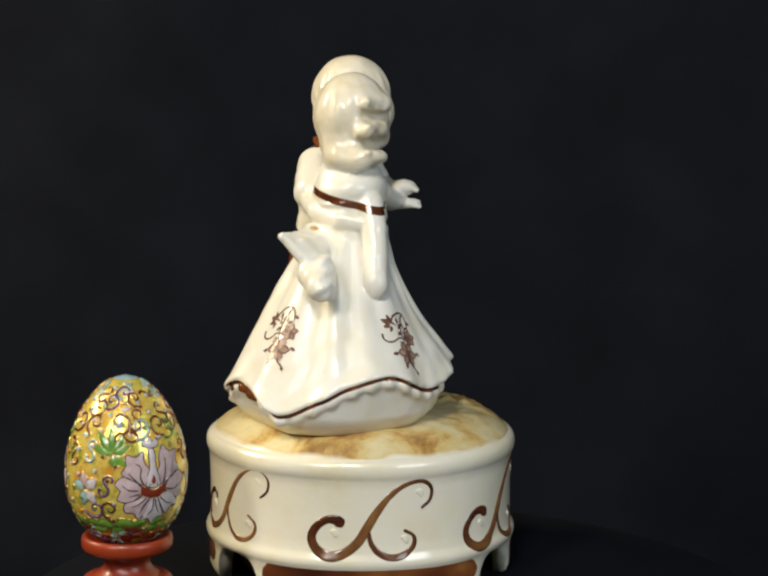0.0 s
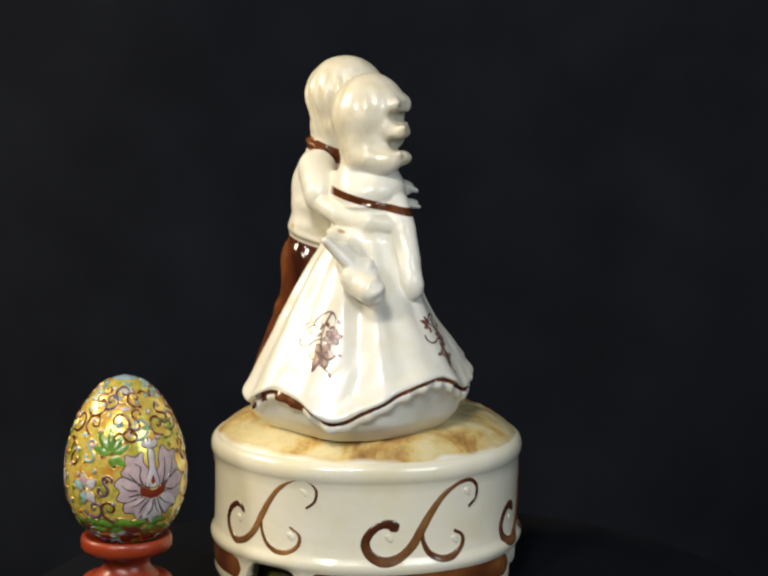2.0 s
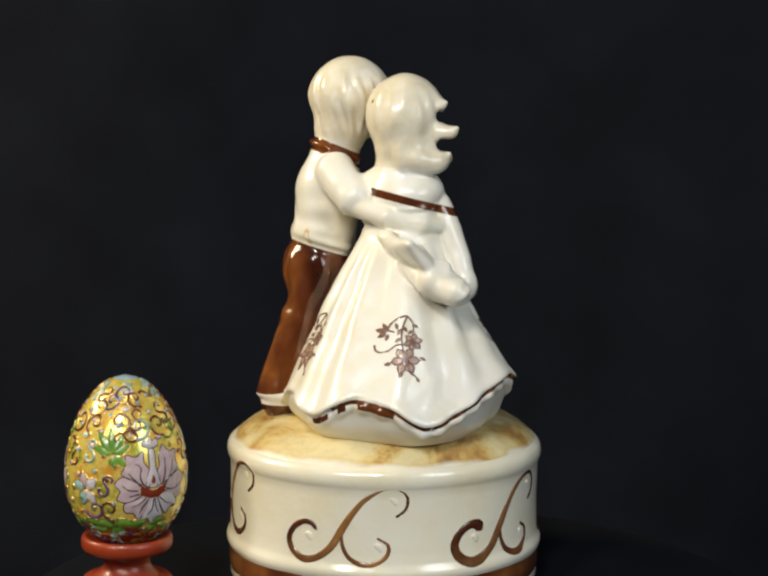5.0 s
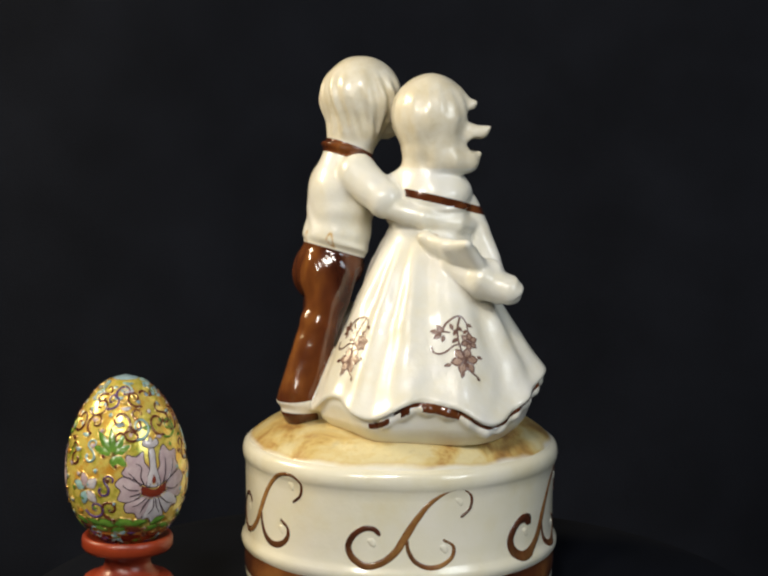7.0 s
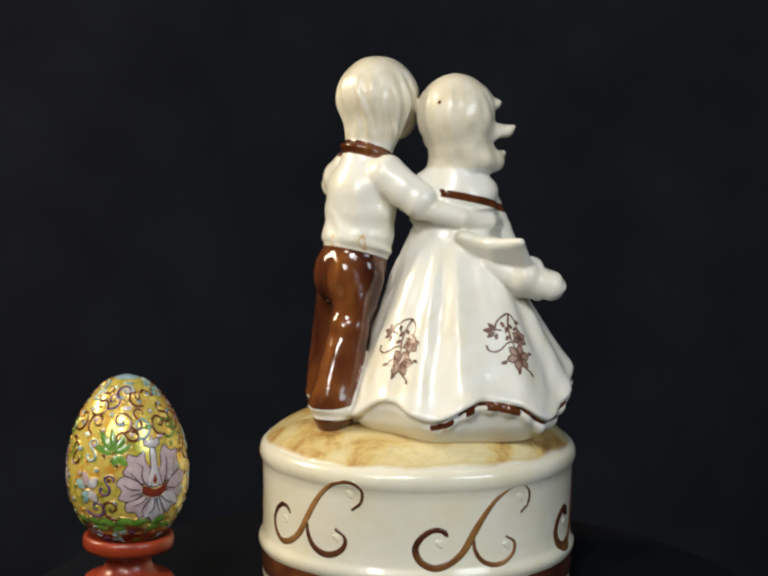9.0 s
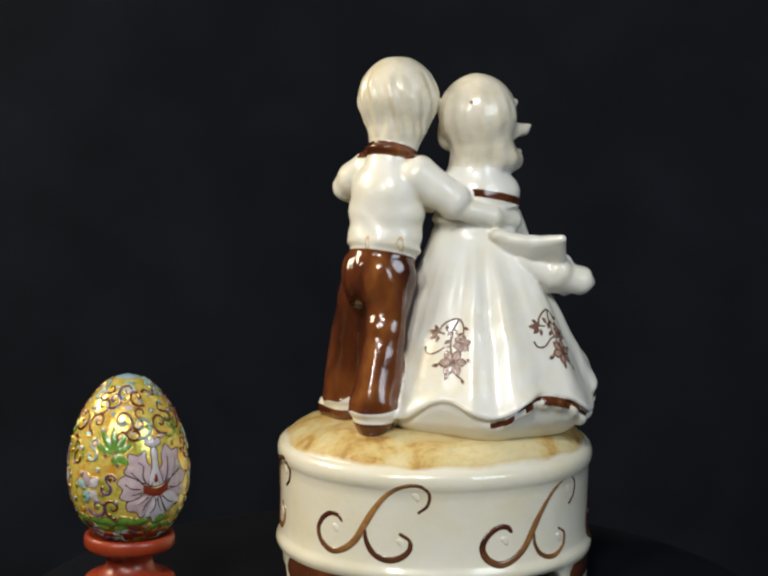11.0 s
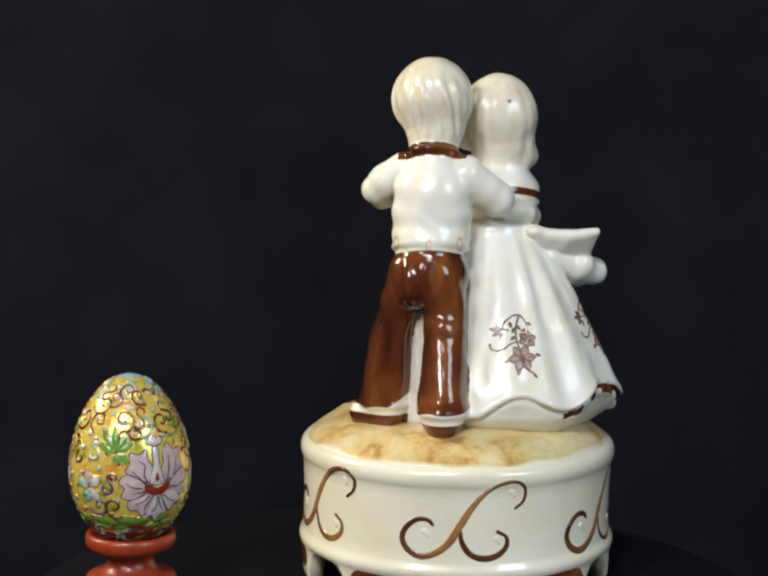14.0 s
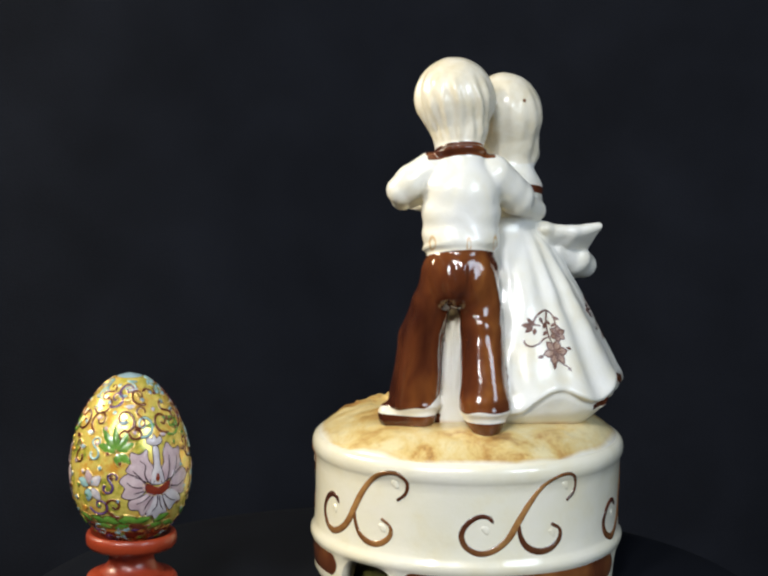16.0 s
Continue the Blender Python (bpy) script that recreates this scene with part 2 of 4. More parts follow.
def make_drum(box):
    bm = bmesh.new()
    seg = 288
    inner = [(54.0, 12.0), (52.5, 12.4), (52.5, 0)]
    rows = []
    for z, r in DRUM:
        row = []
        for i in range(seg):
            a = 360 * i / seg
            lift = arch(a) / MM
            zz = z if z > 16.5 else lift + (16.5 - lift) * z / 16.5
            rr = (drum_radius(zz) if z > 3 else r if lift < 0.1 else drum_radius(zz) - 0.4)
            wob = 1 + (0.0030 + 0.004 * (z > 44)) * noise.noise((math.cos(radians(a)) * 2, math.sin(radians(a)) * 2, z * 0.05))
            row.append(bm.verts.new((rr * wob * math.cos(radians(a)) * MM, rr * wob * math.sin(radians(a)) * MM, zz * MM)))
        rows.append(row)
    low = []
    for r, top in ((52.5, None), (52.0, 14.0)):
        row = []
        for i in range(seg):
            a = 360 * i / seg
            zz = arch(a) if top is None else top * MM
            row.append(bm.verts.new((r * MM * math.cos(radians(a)), r * MM * math.sin(radians(a)), zz)))
        low.append(row)
    order = [low[1], low[0], *rows]
    for a, b in zip(order, order[1:]):
        for i in range(seg):
            j = (i + 1) % seg
            bm.faces.new((a[i], a[j], b[j], b[i]))
    bm.faces.new(low[1])
    part("drum", bm, CREAM_GLAZE, box, "cream glazed round drum with bead mouldings and arched feet")


def mound_height(x, y):
    """Height of the modelled ground over the feet, mm, at a place in mm."""
    r = math.hypot(x, y) / 57
    z = 54.2 + 9.2 * (1 - min(1, r) ** 6.4)
    rock = 2.4 * bump01(math.hypot(x - 36, y - 16), 0, 14) * abs(noise.noise((x * 0.16, y * 0.16, 2.0)))
    n = rock * 2 + 1.4 * bump01(math.hypot(x - 38, y - 8), 0, 16) * noise.noise((x * 0.34, y * 0.34, 9.0)) + noise.noise((x * 0.06, y * 0.06, 1.3)) * 1.0 + noise.noise((x * 0.2, y * 0.2, 4.1)) * 0.5
    return z + n * (1 - r ** 6 if r < 1 else 0)


def make_mound(box):
    bm = bmesh.new()
    layer = bm.verts.layers.float.new("edge")
    seg, radii = 200, [0, 6, 12, 18, 22, 26, 29, 31, 33, 35, 37, 39, 41, 43, 45, 46.5, 48, 49.5, 51, 52.5, 54, 55.2, 56.2, 57.0, 57.6]
    rings = []
    for r in radii:
        ring = []
        for i in range(seg if r else 1):
            a = 2 * math.pi * i / seg
            x, y = r * math.cos(a), r * math.sin(a)
            v = bm.verts.new((x * MM, y * MM, (mound_height(x, y) + 0.4 if r < 57.2 else 53.5) * MM))
            e = (r - 54.6 + 3.0 * noise.noise((x * 0.06, y * 0.06, 7)) + 0.7 * noise.noise((x * 0.22, y * 0.22, 3))) / 4.0
            v[layer] = min(1, max(0, e))
            ring.append(v)
        rings.append(ring)
    for a, b in zip(rings, rings[1:]):
        for i in range(seg):
            j = (i + 1) % seg
            bm.faces.new([a[0], b[i], b[j]] if len(a) == 1 else [a[i], b[i], b[j], a[j]])
    part("modelled_ground", bm, SOIL, box, "mottled sandy brown glazed ground on top of the drum")


def make_lamplit_core(box):
    """Added round core, seen through the feet's arches, with lamplight in its colour."""
    profile = [(0.0, 2.0), (44.0, 2.0), (46.0, 2.6), (46.8, 4.0), (46.8, 13.6), (0.0, 13.8)]
    part("lamplit_core", lathe([(r * MM, z * MM) for r, z in profile], 96), LIT_INSIDE, box, "added olive core under the drum, coloured like its lamplit inside")


def on_drum(angle, level, offset=0.0):
    """Puts flat (u, v, h) in metres on the drum's wall; u runs to the right of one who looks at it."""
    def place(u, v, h):
        z = level * MM + v
        r = drum_radius(z / MM) * MM + h + offset
        a = radians(angle) + u / RIM
        return (r * math.cos(a), r * math.sin(a), z)
    return place


SCROLL = [(-10.5, 0.3), (-12.4, 2.6), (-16, 2.9), (-20, 0), (-22, -4.6), (-20.2, -9.2), (-15.4, -11.8), (-10, -10.4), (-5.0, -6), (-1.2, 0.8), (2.6, 7.4), (7.2, 13.4), (12.8, 17.2), (18.6, 18.0), (22.2, 15), (21.8, 10.2), (18.4, 7.0)]
BRANCH = [(-1.0, -1.0), (-0.6, -5.2), (1.8, -9.6), (6.2, -12), (11.2, -11.6), (15.2, -8.4), (15.6, -4.2), (11.8, -1.4)]


def make_scrolls(box):
    """Six painted scrolls in relief round the drum; their strokes grow thinner from one to the next."""
    angles = [-85.2, -146.3, -208.7, -272, -331, -26]
    levels = [29.8, 31.0, 33.2, 33.6, 32, 28.6]
    heads = [2.2, 1.15, 1.0, 1.2, 1.5, 2.0]
    weights = [1.0, 0.8, 0.78, 0.85, 0.9, 1.0]
    thin = [0.55, 0.5, 0.55, 0.6, 0.6, 0.55]
    tail = [1.05, 0.75, 1.15, 1.0, 0.9, 1.0]
    pales = [0.50, 0.80, 0.95, 0.95, 0.85, 0.55]
    lights = [0.25, 0.75, 0.15, 0.8, 0.3, 0.5]
    for angle, level, head, weight, fine, second, pale, light in zip(angles, levels, heads, weights, thin, tail, pales, lights):
        main = rounded([(u * MM, 0.91 * v * MM) for u, v in SCROLL])
        side = rounded([(u * MM, 0.91 * v * MM) for u, v in BRANCH])
        bm = bmesh.new()

        def main_width(s, head=head, fine=fine, weight=weight):
            w = 1.25 + (head - 1.25) * bump01(s, 0.03, 0.07) + 0.45 * bump01(s, 0.33, 0.16) * head / 1.6 + 0.5 * bump01(s, 0.55, 0.1)
            w *= weight * math.sqrt(min(1, 0.06 + s / 0.035))
            return MM * (w if s < 0.62 else w + (fine - w) * (s - 0.62) / 0.38)
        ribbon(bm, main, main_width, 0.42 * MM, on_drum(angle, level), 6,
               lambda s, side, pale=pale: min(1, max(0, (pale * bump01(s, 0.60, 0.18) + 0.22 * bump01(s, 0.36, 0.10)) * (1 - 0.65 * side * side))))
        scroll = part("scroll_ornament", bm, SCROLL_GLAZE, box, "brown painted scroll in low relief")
        bm = bmesh.new()
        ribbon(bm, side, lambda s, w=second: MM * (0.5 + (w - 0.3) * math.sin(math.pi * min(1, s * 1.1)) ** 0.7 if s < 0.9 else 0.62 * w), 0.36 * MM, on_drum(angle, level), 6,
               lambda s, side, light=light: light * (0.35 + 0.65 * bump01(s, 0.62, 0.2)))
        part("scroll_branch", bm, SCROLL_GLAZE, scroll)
        for u, v in ((-13.5, -3.2), (12.2, -5.6), (17.6, 11.2)):
            bm = bmesh.new()
            curl = rounded([((u - 1.5) * MM, (v + 1.8) * MM), (u * MM, (v + 1.2) * MM), ((u + 0.9) * MM, (v - 0.6) * MM)], 5)
            ribbon(bm, curl, lambda s: MM * (0.25 + 1.0 * math.sin(math.pi * s) ** 0.7), 0.36 * MM, on_drum(angle, level), 8)
            part("relief_curl", bm, CREAM_GLAZE, scroll, "unpainted cream curl in low relief")


def make_foot_panels(box):
    """Brown painted fields on the three long feet, between the arches."""
    for c in ARCHES:
        bm = bmesh.new()
        lo, hi = c + 15.0, c + min((other - c) % 360 or 360 for other in ARCHES) - 15.0
        cols = []
        for i in range(61):
            a = lo + (hi - lo) * i / 60
            e = min(1, math.sin(math.pi * i / 60) * 7.0) ** 0.5
            mid, half = 9.6, 4.6 * e
            col = []
            for k in range(7):
                s = -1 + 2 * k / 6
                z = mid + half * s
                h = 0.35 * (1 - s ** 4) * e - 0.1
                r = (drum_radius(z) + h) * MM
                col.append(bm.verts.new((r * math.cos(radians(a)), r * math.sin(radians(a)), z * MM)))
            cols.append(col)
        for a, b in zip(cols, cols[1:]):
            for k in range(6):
                bm.faces.new((a[k], b[k], b[k + 1], a[k + 1]))
        bmesh.ops.remove_doubles(bm, verts=bm.verts[:], dist=1e-6)
        part("foot_panel", bm, BROWN_GLAZE, box, "brown glazed panel on the foot of the drum")


# ---- music box: the couple, modelled as one body ----
STEP = 0.6
LOW = np.array([-58.0, -68.0, 44.0])
SIZE = (170, 210, 236)


class Clay:
    """A block of clay: shapes are blended into a field of distances, in mm, and its skin is taken off as a mesh."""

    def __init__(self):
        self.field = np.full(SIZE, 9.0, np.float32)

    def block(self, lo, hi):
        a = np.maximum(np.floor((np.array(lo) - LOW) / STEP).astype(int), 0)
        b = np.minimum(np.ceil((np.array(hi) - LOW) / STEP).astype(int) + 1, SIZE)
        cut = tuple(slice(int(i), int(j)) for i, j in zip(a, b))
        axes = [(LOW[k] + STEP * np.arange(a[k], b[k])).astype(np.float32) for k in range(3)]
        return cut, np.meshgrid(*axes, indexing="ij", sparse=True)

    def blend(self, cut, d, k):
        f = self.field[cut]
        h = np.clip(0.5 + 0.5 * (f - d) / k, 0, 1)
        self.field[cut] = f * (1 - h) + d * h - k * h * (1 - h)

    def carve(self, cut, d, k):
        f = self.field[cut]
        h = np.clip(0.5 - 0.5 * (f + d) / k, 0, 1)
        self.field[cut] = f * (1 - h) - d * h + k * h * (1 - h)

    def cone(self, a, b, ra, rb, k=1.2, cut_out=False):
        """A rod with round ends, of radius ra at a and rb at b."""
        a, b = np.array(a, float), np.array(b, float)
        pad = max(ra, rb) + k + 2
        cut, (x, y, z) = self.block(np.minimum(a, b) - pad, np.maximum(a, b) + pad)
        v = b - a
        t = ((x - a[0]) * v[0] + (y - a[1]) * v[1] + (z - a[2]) * v[2]) / max(v @ v, 1e-6)
        t = np.clip(t, 0, 1)
        d = np.sqrt((x - a[0] - v[0] * t) ** 2 + (y - a[1] - v[1] * t) ** 2 + (z - a[2] - v[2] * t) ** 2) - (ra + (rb - ra) * t)
        (self.carve if cut_out else self.blend)(cut, d, k)

    def chain(self, points, radii, k=1.2):
        for a, b, ra, rb in zip(points, points[1:], radii, radii[1:]):
            self.cone(a, b, ra, rb, k)

    def egg(self, c, radii, turn=0.0, tilt=0.0, k=1.2, groove=None):
        """An ellipsoid, turned about z and then tilted towards its own x; groove(x, y, z) is taken off its skin."""
        c = np.array(c, float)
        pad = max(radii) + k + 2
        cut, (x, y, z) = self.block(c - pad, c + pad)
        x, y, z = x - c[0], y - c[1], z - c[2]
        ca, sa = math.cos(radians(turn)), math.sin(radians(turn))
        x, y = x * ca + y * sa, -x * sa + y * ca
        ct, st = math.cos(radians(tilt)), math.sin(radians(tilt))
        x, z = x * ct - z * st, x * st + z * ct
        k0 = np.sqrt((x / radii[0]) ** 2 + (y / radii[1]) ** 2 + (z / radii[2]) ** 2)
        k1 = np.sqrt((x / radii[0] ** 2) ** 2 + (y / radii[1] ** 2) ** 2 + (z / radii[2] ** 2) ** 2)
        d = k0 * (k0 - 1) / np.maximum(k1, 1e-6)
        if groove:
            d = d + groove(x, y, z)
        self.blend(cut, d.astype(np.float32), k)

    def skin(self):
        """The surface where the field is zero (surface nets): points in mm and quads."""
        f = self.field
        inside = f < 0
        corners = [(i, j, k) for i in (0, 1) for j in (0, 1) for k in (0, 1)]
        n = [s - 1 for s in SIZE]

        def view(c):
            return tuple(slice(o, o + m) for o, m in zip(c, n))
        count = sum(inside[view(c)].astype(np.int8) for c in corners)
        cells = np.argwhere((count > 0) & (count < 8))
        total, weight = np.zeros((len(cells), 3)), np.zeros(len(cells))
        for c in corners:
            for axis in range(3):
                if c[axis]:
                    continue
                e = list(c)
                e[axis] = 1
                fa, fb = f[tuple((cells + c).T)], f[tuple((cells + e).T)]
                hit = (fa < 0) != (fb < 0)
                t = fa[hit] / (fa[hit] - fb[hit])
                p = np.tile(np.array(c, float), (hit.sum(), 1))
                p[:, axis] += t
                total[hit] += p
                weight[hit] += 1
        points = LOW + STEP * (cells + total / weight[:, None])
        index = np.full(n, -1, np.int32)
        index[tuple(cells.T)] = np.arange(len(cells))
        quads = []
        for axis in range(3):
            u, v = (axis + 1) % 3, (axis + 2) % 3
            a = np.take(inside, range(0, SIZE[axis] - 1), axis)
            b = np.take(inside, range(1, SIZE[axis]), axis)
            at = np.argwhere(a != b)
            at = at[(at[:, u] > 0) & (at[:, v] > 0) & (at[:, u] < n[u]) & (at[:, v] < n[v])]
            first = inside[tuple(at.T)]
            du, dv = np.eye(3, dtype=int)[u], np.eye(3, dtype=int)[v]
            q = np.stack([index[tuple((at - o).T)] for o in (du * 0, du, du + dv, dv)], 1)
            q[~first] = q[~first][:, ::-1]
            quads.append(q)
        quads = np.concatenate(quads)
        return points, quads[(quads >= 0).all(1)]


# the skirt: angle, radius and height of its hem, mm
HEM = [(-222, 44, 53.5, 0.86, 1), (-200, 45, 61.2, 0.85, 0), (-176, 47, 56.0, 0.84, 0), (-155, 47, 63.2, 0.88, 0), (-138, 47.5, 61.0, 0.86, 0), (-122, 47.5, 54.5, 0.82, 0), (-103, 46.8, 60.5, 0.92, 0),
       (-88, 46, 66.2, 1.10, 0), (-70, 44, 69.0, 1.25, 0), (-45, 41.8, 62.5, 1.4, 1), (-20, 40.4, 64, 1.7, 2), (5, 40.6, 68.5, 1.85, 2), (50, 31, 60, 1.3, 3), (100, 37, 54.5, 0.88, 1)]
AXIS = (-3.8, -13.2)


def around(angle, column):
    """Smooth periodic reading of the hem table."""
    a = np.array([h[0] for h in HEM] + [HEM[0][0] + 360], float)
    v = np.array([h[column] for h in HEM] + [HEM[0][column]], float)
    x = (angle + 222.0) % 360 - 222.0
    i = np.clip(np.searchsorted(a, x, side="right") - 1, 0, len(a) - 2)
    t = (x - a[i]) / (a[i + 1] - a[i])
    n = len(HEM)
    before, after = np.where(i == 0, n - 1, i - 1), np.where(i + 2 > n, 1, i + 2)
    gap = a[i + 1] - a[i]
    m0 = (v[i + 1] - v[before]) / (gap + (a[i] - a[before]) % 360) * gap * 0.8
    m1 = (v[after] - v[i]) / (gap + (a[after] - a[i + 1]) % 360) * gap * 0.8
    return (2 * t ** 3 - 3 * t * t + 1) * v[i] + (t ** 3 - 2 * t * t + t) * m0 + (3 * t * t - 2 * t ** 3) * v[i + 1] + (t ** 3 - t * t) * m1


def skirt_radius(angle, z):
    """Radius of the overskirt, with its folds."""
    hem_r, hem_z = around(angle, 1), around(angle, 2)
    s = np.clip((118.0 - z) / (118.0 - hem_z), 0, 1.25)
    top = 13.2 + 2.0 * np.sin(np.radians(angle)) ** 2
    body = top + (hem_r - top) * s ** around(angle, 3)
    fold = np.sin(np.radians(angle) * 13 + 1.5 * np.sin(np.radians(angle) * 4)) * 0.90 * np.clip(s * 3, 0, 1) * (1 - 0.35 * s) + 0.10 * np.sin(np.radians(angle) * 27 + 2.0 * np.sin(np.radians(angle) * 5)) * np.clip(s * 4, 0, 1) * np.clip(1 - s, 0, 1)
    fold = fold + 0.9 * s * s * np.cos(np.radians(angle + 123) * 7.0) + 0.45 * s * np.sin(np.radians(angle) * 11 + 1.0) + 1.2 * np.clip((s - 0.88) / 0.12, 0, 1) ** 2 - around(angle, 4) * np.clip((s - 0.80) / 0.20, 0, 1.2) ** 2
    return body + fold, hem_z


# the boy's legs and the cream support before them: places and radii down their length, mm
LEG_A, LEG_A_R = [(-19.0, 17.5, 102), (-24.0, 20.6, 84), (-29.8, 24.4, 58)], [8.2, 7.2, 9.4]
LEG_B, LEG_B_R = [(-11.5, 27.5, 102), (-7.6, 30.0, 93), (-3.9, 31.6, 79), (-2.8, 33.0, 57)], [8.2, 7.0, 8.0, 9.6]
SUPPORT, SUPPORT_R = [(-9, 17.5, 83), (-10, 18.5, 46)], [7.5, 10.0]


def rod_gap(x, y, z, points, radii):
    """How far places lie outside a rod that runs downwards."""
    h = [q[2] for q in points[::-1]]
    cx, cy, r = (np.interp(z, h, list(v)[::-1]) for v in ([q[0] for q in points], [q[1] for q in points], radii))
    return np.hypot(x - cx, y - cy) - r


def sculpt():
    clay = Clay()
    # girl: petticoat and overskirt
    cut, (x, y, z) = clay.block((-56, -66, 45), (48, 40, 121))
    dx, dy = x - AXIS[0], y - AXIS[1]
    rho, angle = np.sqrt(dx * dx + dy * dy), np.degrees(np.arctan2(dy, dx))
    angle, z3 = np.broadcast_arrays(angle, z + 0 * rho)
    rho = np.broadcast_to(rho, angle.shape)
    r, hem_z = skirt_radius(angle, z3)
    under = np.maximum(rho - (np.minimum(around(angle, 1) - around(angle, 4) - 2.0, r - 1.4) - 0.36 * np.clip(hem_z - 2.5 - z3, 0, 18) - 0.20 * np.clip(53.5 - z3, 0, 8) ** 1.6 + 0.5 * np.sin(np.radians(angle) * 46) * (z3 > hem_z - 3.5) * ((angle > -175) & (angle < -20))), np.maximum(z3 - 70, 46 - z3))
    ruffle = np.sqrt((rho - around(angle, 1) + around(angle, 4) + 3.0) ** 2 + (z3 - hem_z + 2.3) ** 2) - (2.3 + 0.5 * np.sin(np.radians(angle) * 40)) * ((angle > -172) & (angle < -20))
    clay.blend(cut, (under * 0.9).astype(np.float32), 0.5)
    clay.blend(cut, (ruffle * 0.8).astype(np.float32), 1.0)
    side, below = (rho - r) * 0.75, (hem_z - z3) * 0.9
    h = np.clip(0.5 + 0.5 * (side - below) / 2.6, 0, 1)
    over = np.maximum(below + (side - below) * h + 2.6 * h * (1 - h), (z3 - 118.5) * 0.85)
    clay.blend(cut, (over - 0.2).astype(np.float32), 0.5)
    # girl: waist, bodice, shoulder cape
    clay.egg((-4.5, -14, 117.5), (13.6, 15.4, 5.5), k=2.0)
    clay.chain([(-4.5, -14, 116), (-4.5, -14, 126), (-4.7, -14, 134)], [12.6, 12.6, 12.0], 2.0)
    clay.egg((-4.5, -14, 124), (13.0, 15.6, 12), 0, 0, 2.0)
    clay.egg((-4.5, -14, 122.6), (14.0, 16.6, 3.4), 0, 0, 1.0)
    clay.cone((-4.5, -14, 143), (-4.5, -14, 130.5), 9.5, 13.4, 1.5)
    clay.egg((-4.5, -14.3, 133.0), (13.6, 15.9, 9.0), 0, -6, 2.5)
    clay.egg((-4.5, -14, 128.6), (13.8, 16.3, 2.6), 0, -4, 0.6)
    clay.cone((-4.7, -14, 138), (-4.7, -14, 148), 10.5, 9.5, 2.0)
    # girl: head with long hair flicked out to one side
    def hair_girl(x, y, z):
        a = np.arctan2(y, x)
        return 0.16 * np.sin(a * 17 + z * 0.10) * np.clip((13 - z) / 10, 0, 1)
    clay.egg((-4.0, -14.0, 161.2), (14.0, 14.4, 15.0), 20, 0, 1.0, hair_girl)
    clay.chain([(-5.2, -14.5, 159), (-5.0, -15, 151), (-3.8, -16, 147.0)], [12.8, 10.6, 9.6], 2.0)
    clay.chain([(-6, -19, 149), (-2.5, -23.5, 146.5), (0.5, -27.5, 145.5), (2.2, -30.6, 147.3)], [7.5, 5.2, 3.0, 1.3], 1.6)
    clay.chain([(-8, -22, 147), (-9.5, -20.5, 144.8), (-4, -25, 144.0), (1.0, -27.5, 144.6)], [4.6, 4.4, 4.0, 2.8], 1.4)
    clay.chain([(-12.6, -20.5, 147.4), (-8.0, -25.0, 145.4), (-1.0, -27.8, 144.4), (4.8, -27.0, 146.6)], [1.8, 3.0, 3.3, 1.8], 2.4)
    clay.chain([(-5.2, -16.0, 156), (-5.0, -18.5, 150.6), (-3.4, -22.5, 147.0)], [11.2, 8.8, 5.0], 2.5)
    clay.chain([(-2.0, -22, 157), (0.6, -28, 154.8), (2.2, -32, 155.4), (2.7, -34.2, 157.0)], [6.0, 3.4, 2.0, 0.9], 1.4)
    clay.chain([(-1.0, -22, 167), (1.0, -26.5, 164.6), (2.0, -28.8, 165.8)], [5.0, 2.6, 1.0], 1.4)
    clay.egg((3.5, -7.5, 156), (6.5, 7, 9), 0, 0, 1.5)
    clay.egg((3.2, -4.5, 152), (4.0, 4.2, 4.5), 0, 0, 1.5)
    clay.egg((5.6, -15.2, 164.8), (5.2, 6.4, 4.4), 20, 0, 1.4)
    clay.egg((4.4, -20.0, 155.0), (5.0, 7.2, 3.0), 0, 0, 1.4)
    clay.egg((5.2, -12.5, 152.8), (5.0, 6.5, 5.0), 0, 0, 1.4)
    clay.egg((2.6, -22.5, 145.4), (6.8, 6.8, 3.2), 0, 0, 1.0)
    clay.chain([(1.4, -28.5, 165.6), (4.8, -21.0, 165.6), (7.4, -14.5, 165.4)], [1.0, 2.6, 2.6], 1.0)
    clay.chain([(3.6, -32.0, 156.4), (5.0, -22.0, 155.8), (6.4, -14.0, 154.6)], [1.1, 2.6, 2.8], 1.0)
    clay.cone((-1.0, -30.5, 161.2), (10.0, -16.0, 160.2), 2.1, 2.2, 1.2, cut_out=True)
    clay.cone((-0.5, -31.0, 151.0), (10.0, -15.0, 149.8), 2.4, 1.9, 1.2, cut_out=True)
    clay.cone((4.5, -29.5, 167.0), (3.5, -27.5, 161.5), 0.8, 1.6, 1.2, cut_out=True)
    # girl: arm that holds the skirt, and the hand held forward
    clay.chain([(2.2, -24, 128), (4.6, -29.0, 119), (5.4, -33.6, 109), (5.4, -36.2, 102.5)], [6.0, 4.7, 4.3, 4.2], 0.6)
    clay.egg((5.4, -37.2, 100.4), (4.5, 4.1, 5.8), 0, 0, 0.6)
    clay.chain([(6, -8, 131), (11, 2, 127.5), (14.5, 8, 126.6)], [5.2, 4.0, 2.8], 1.0)
    clay.egg((16.5, 8.5, 125.4), (6.0, 3.4, 2.2), 0, -8, 0.7)
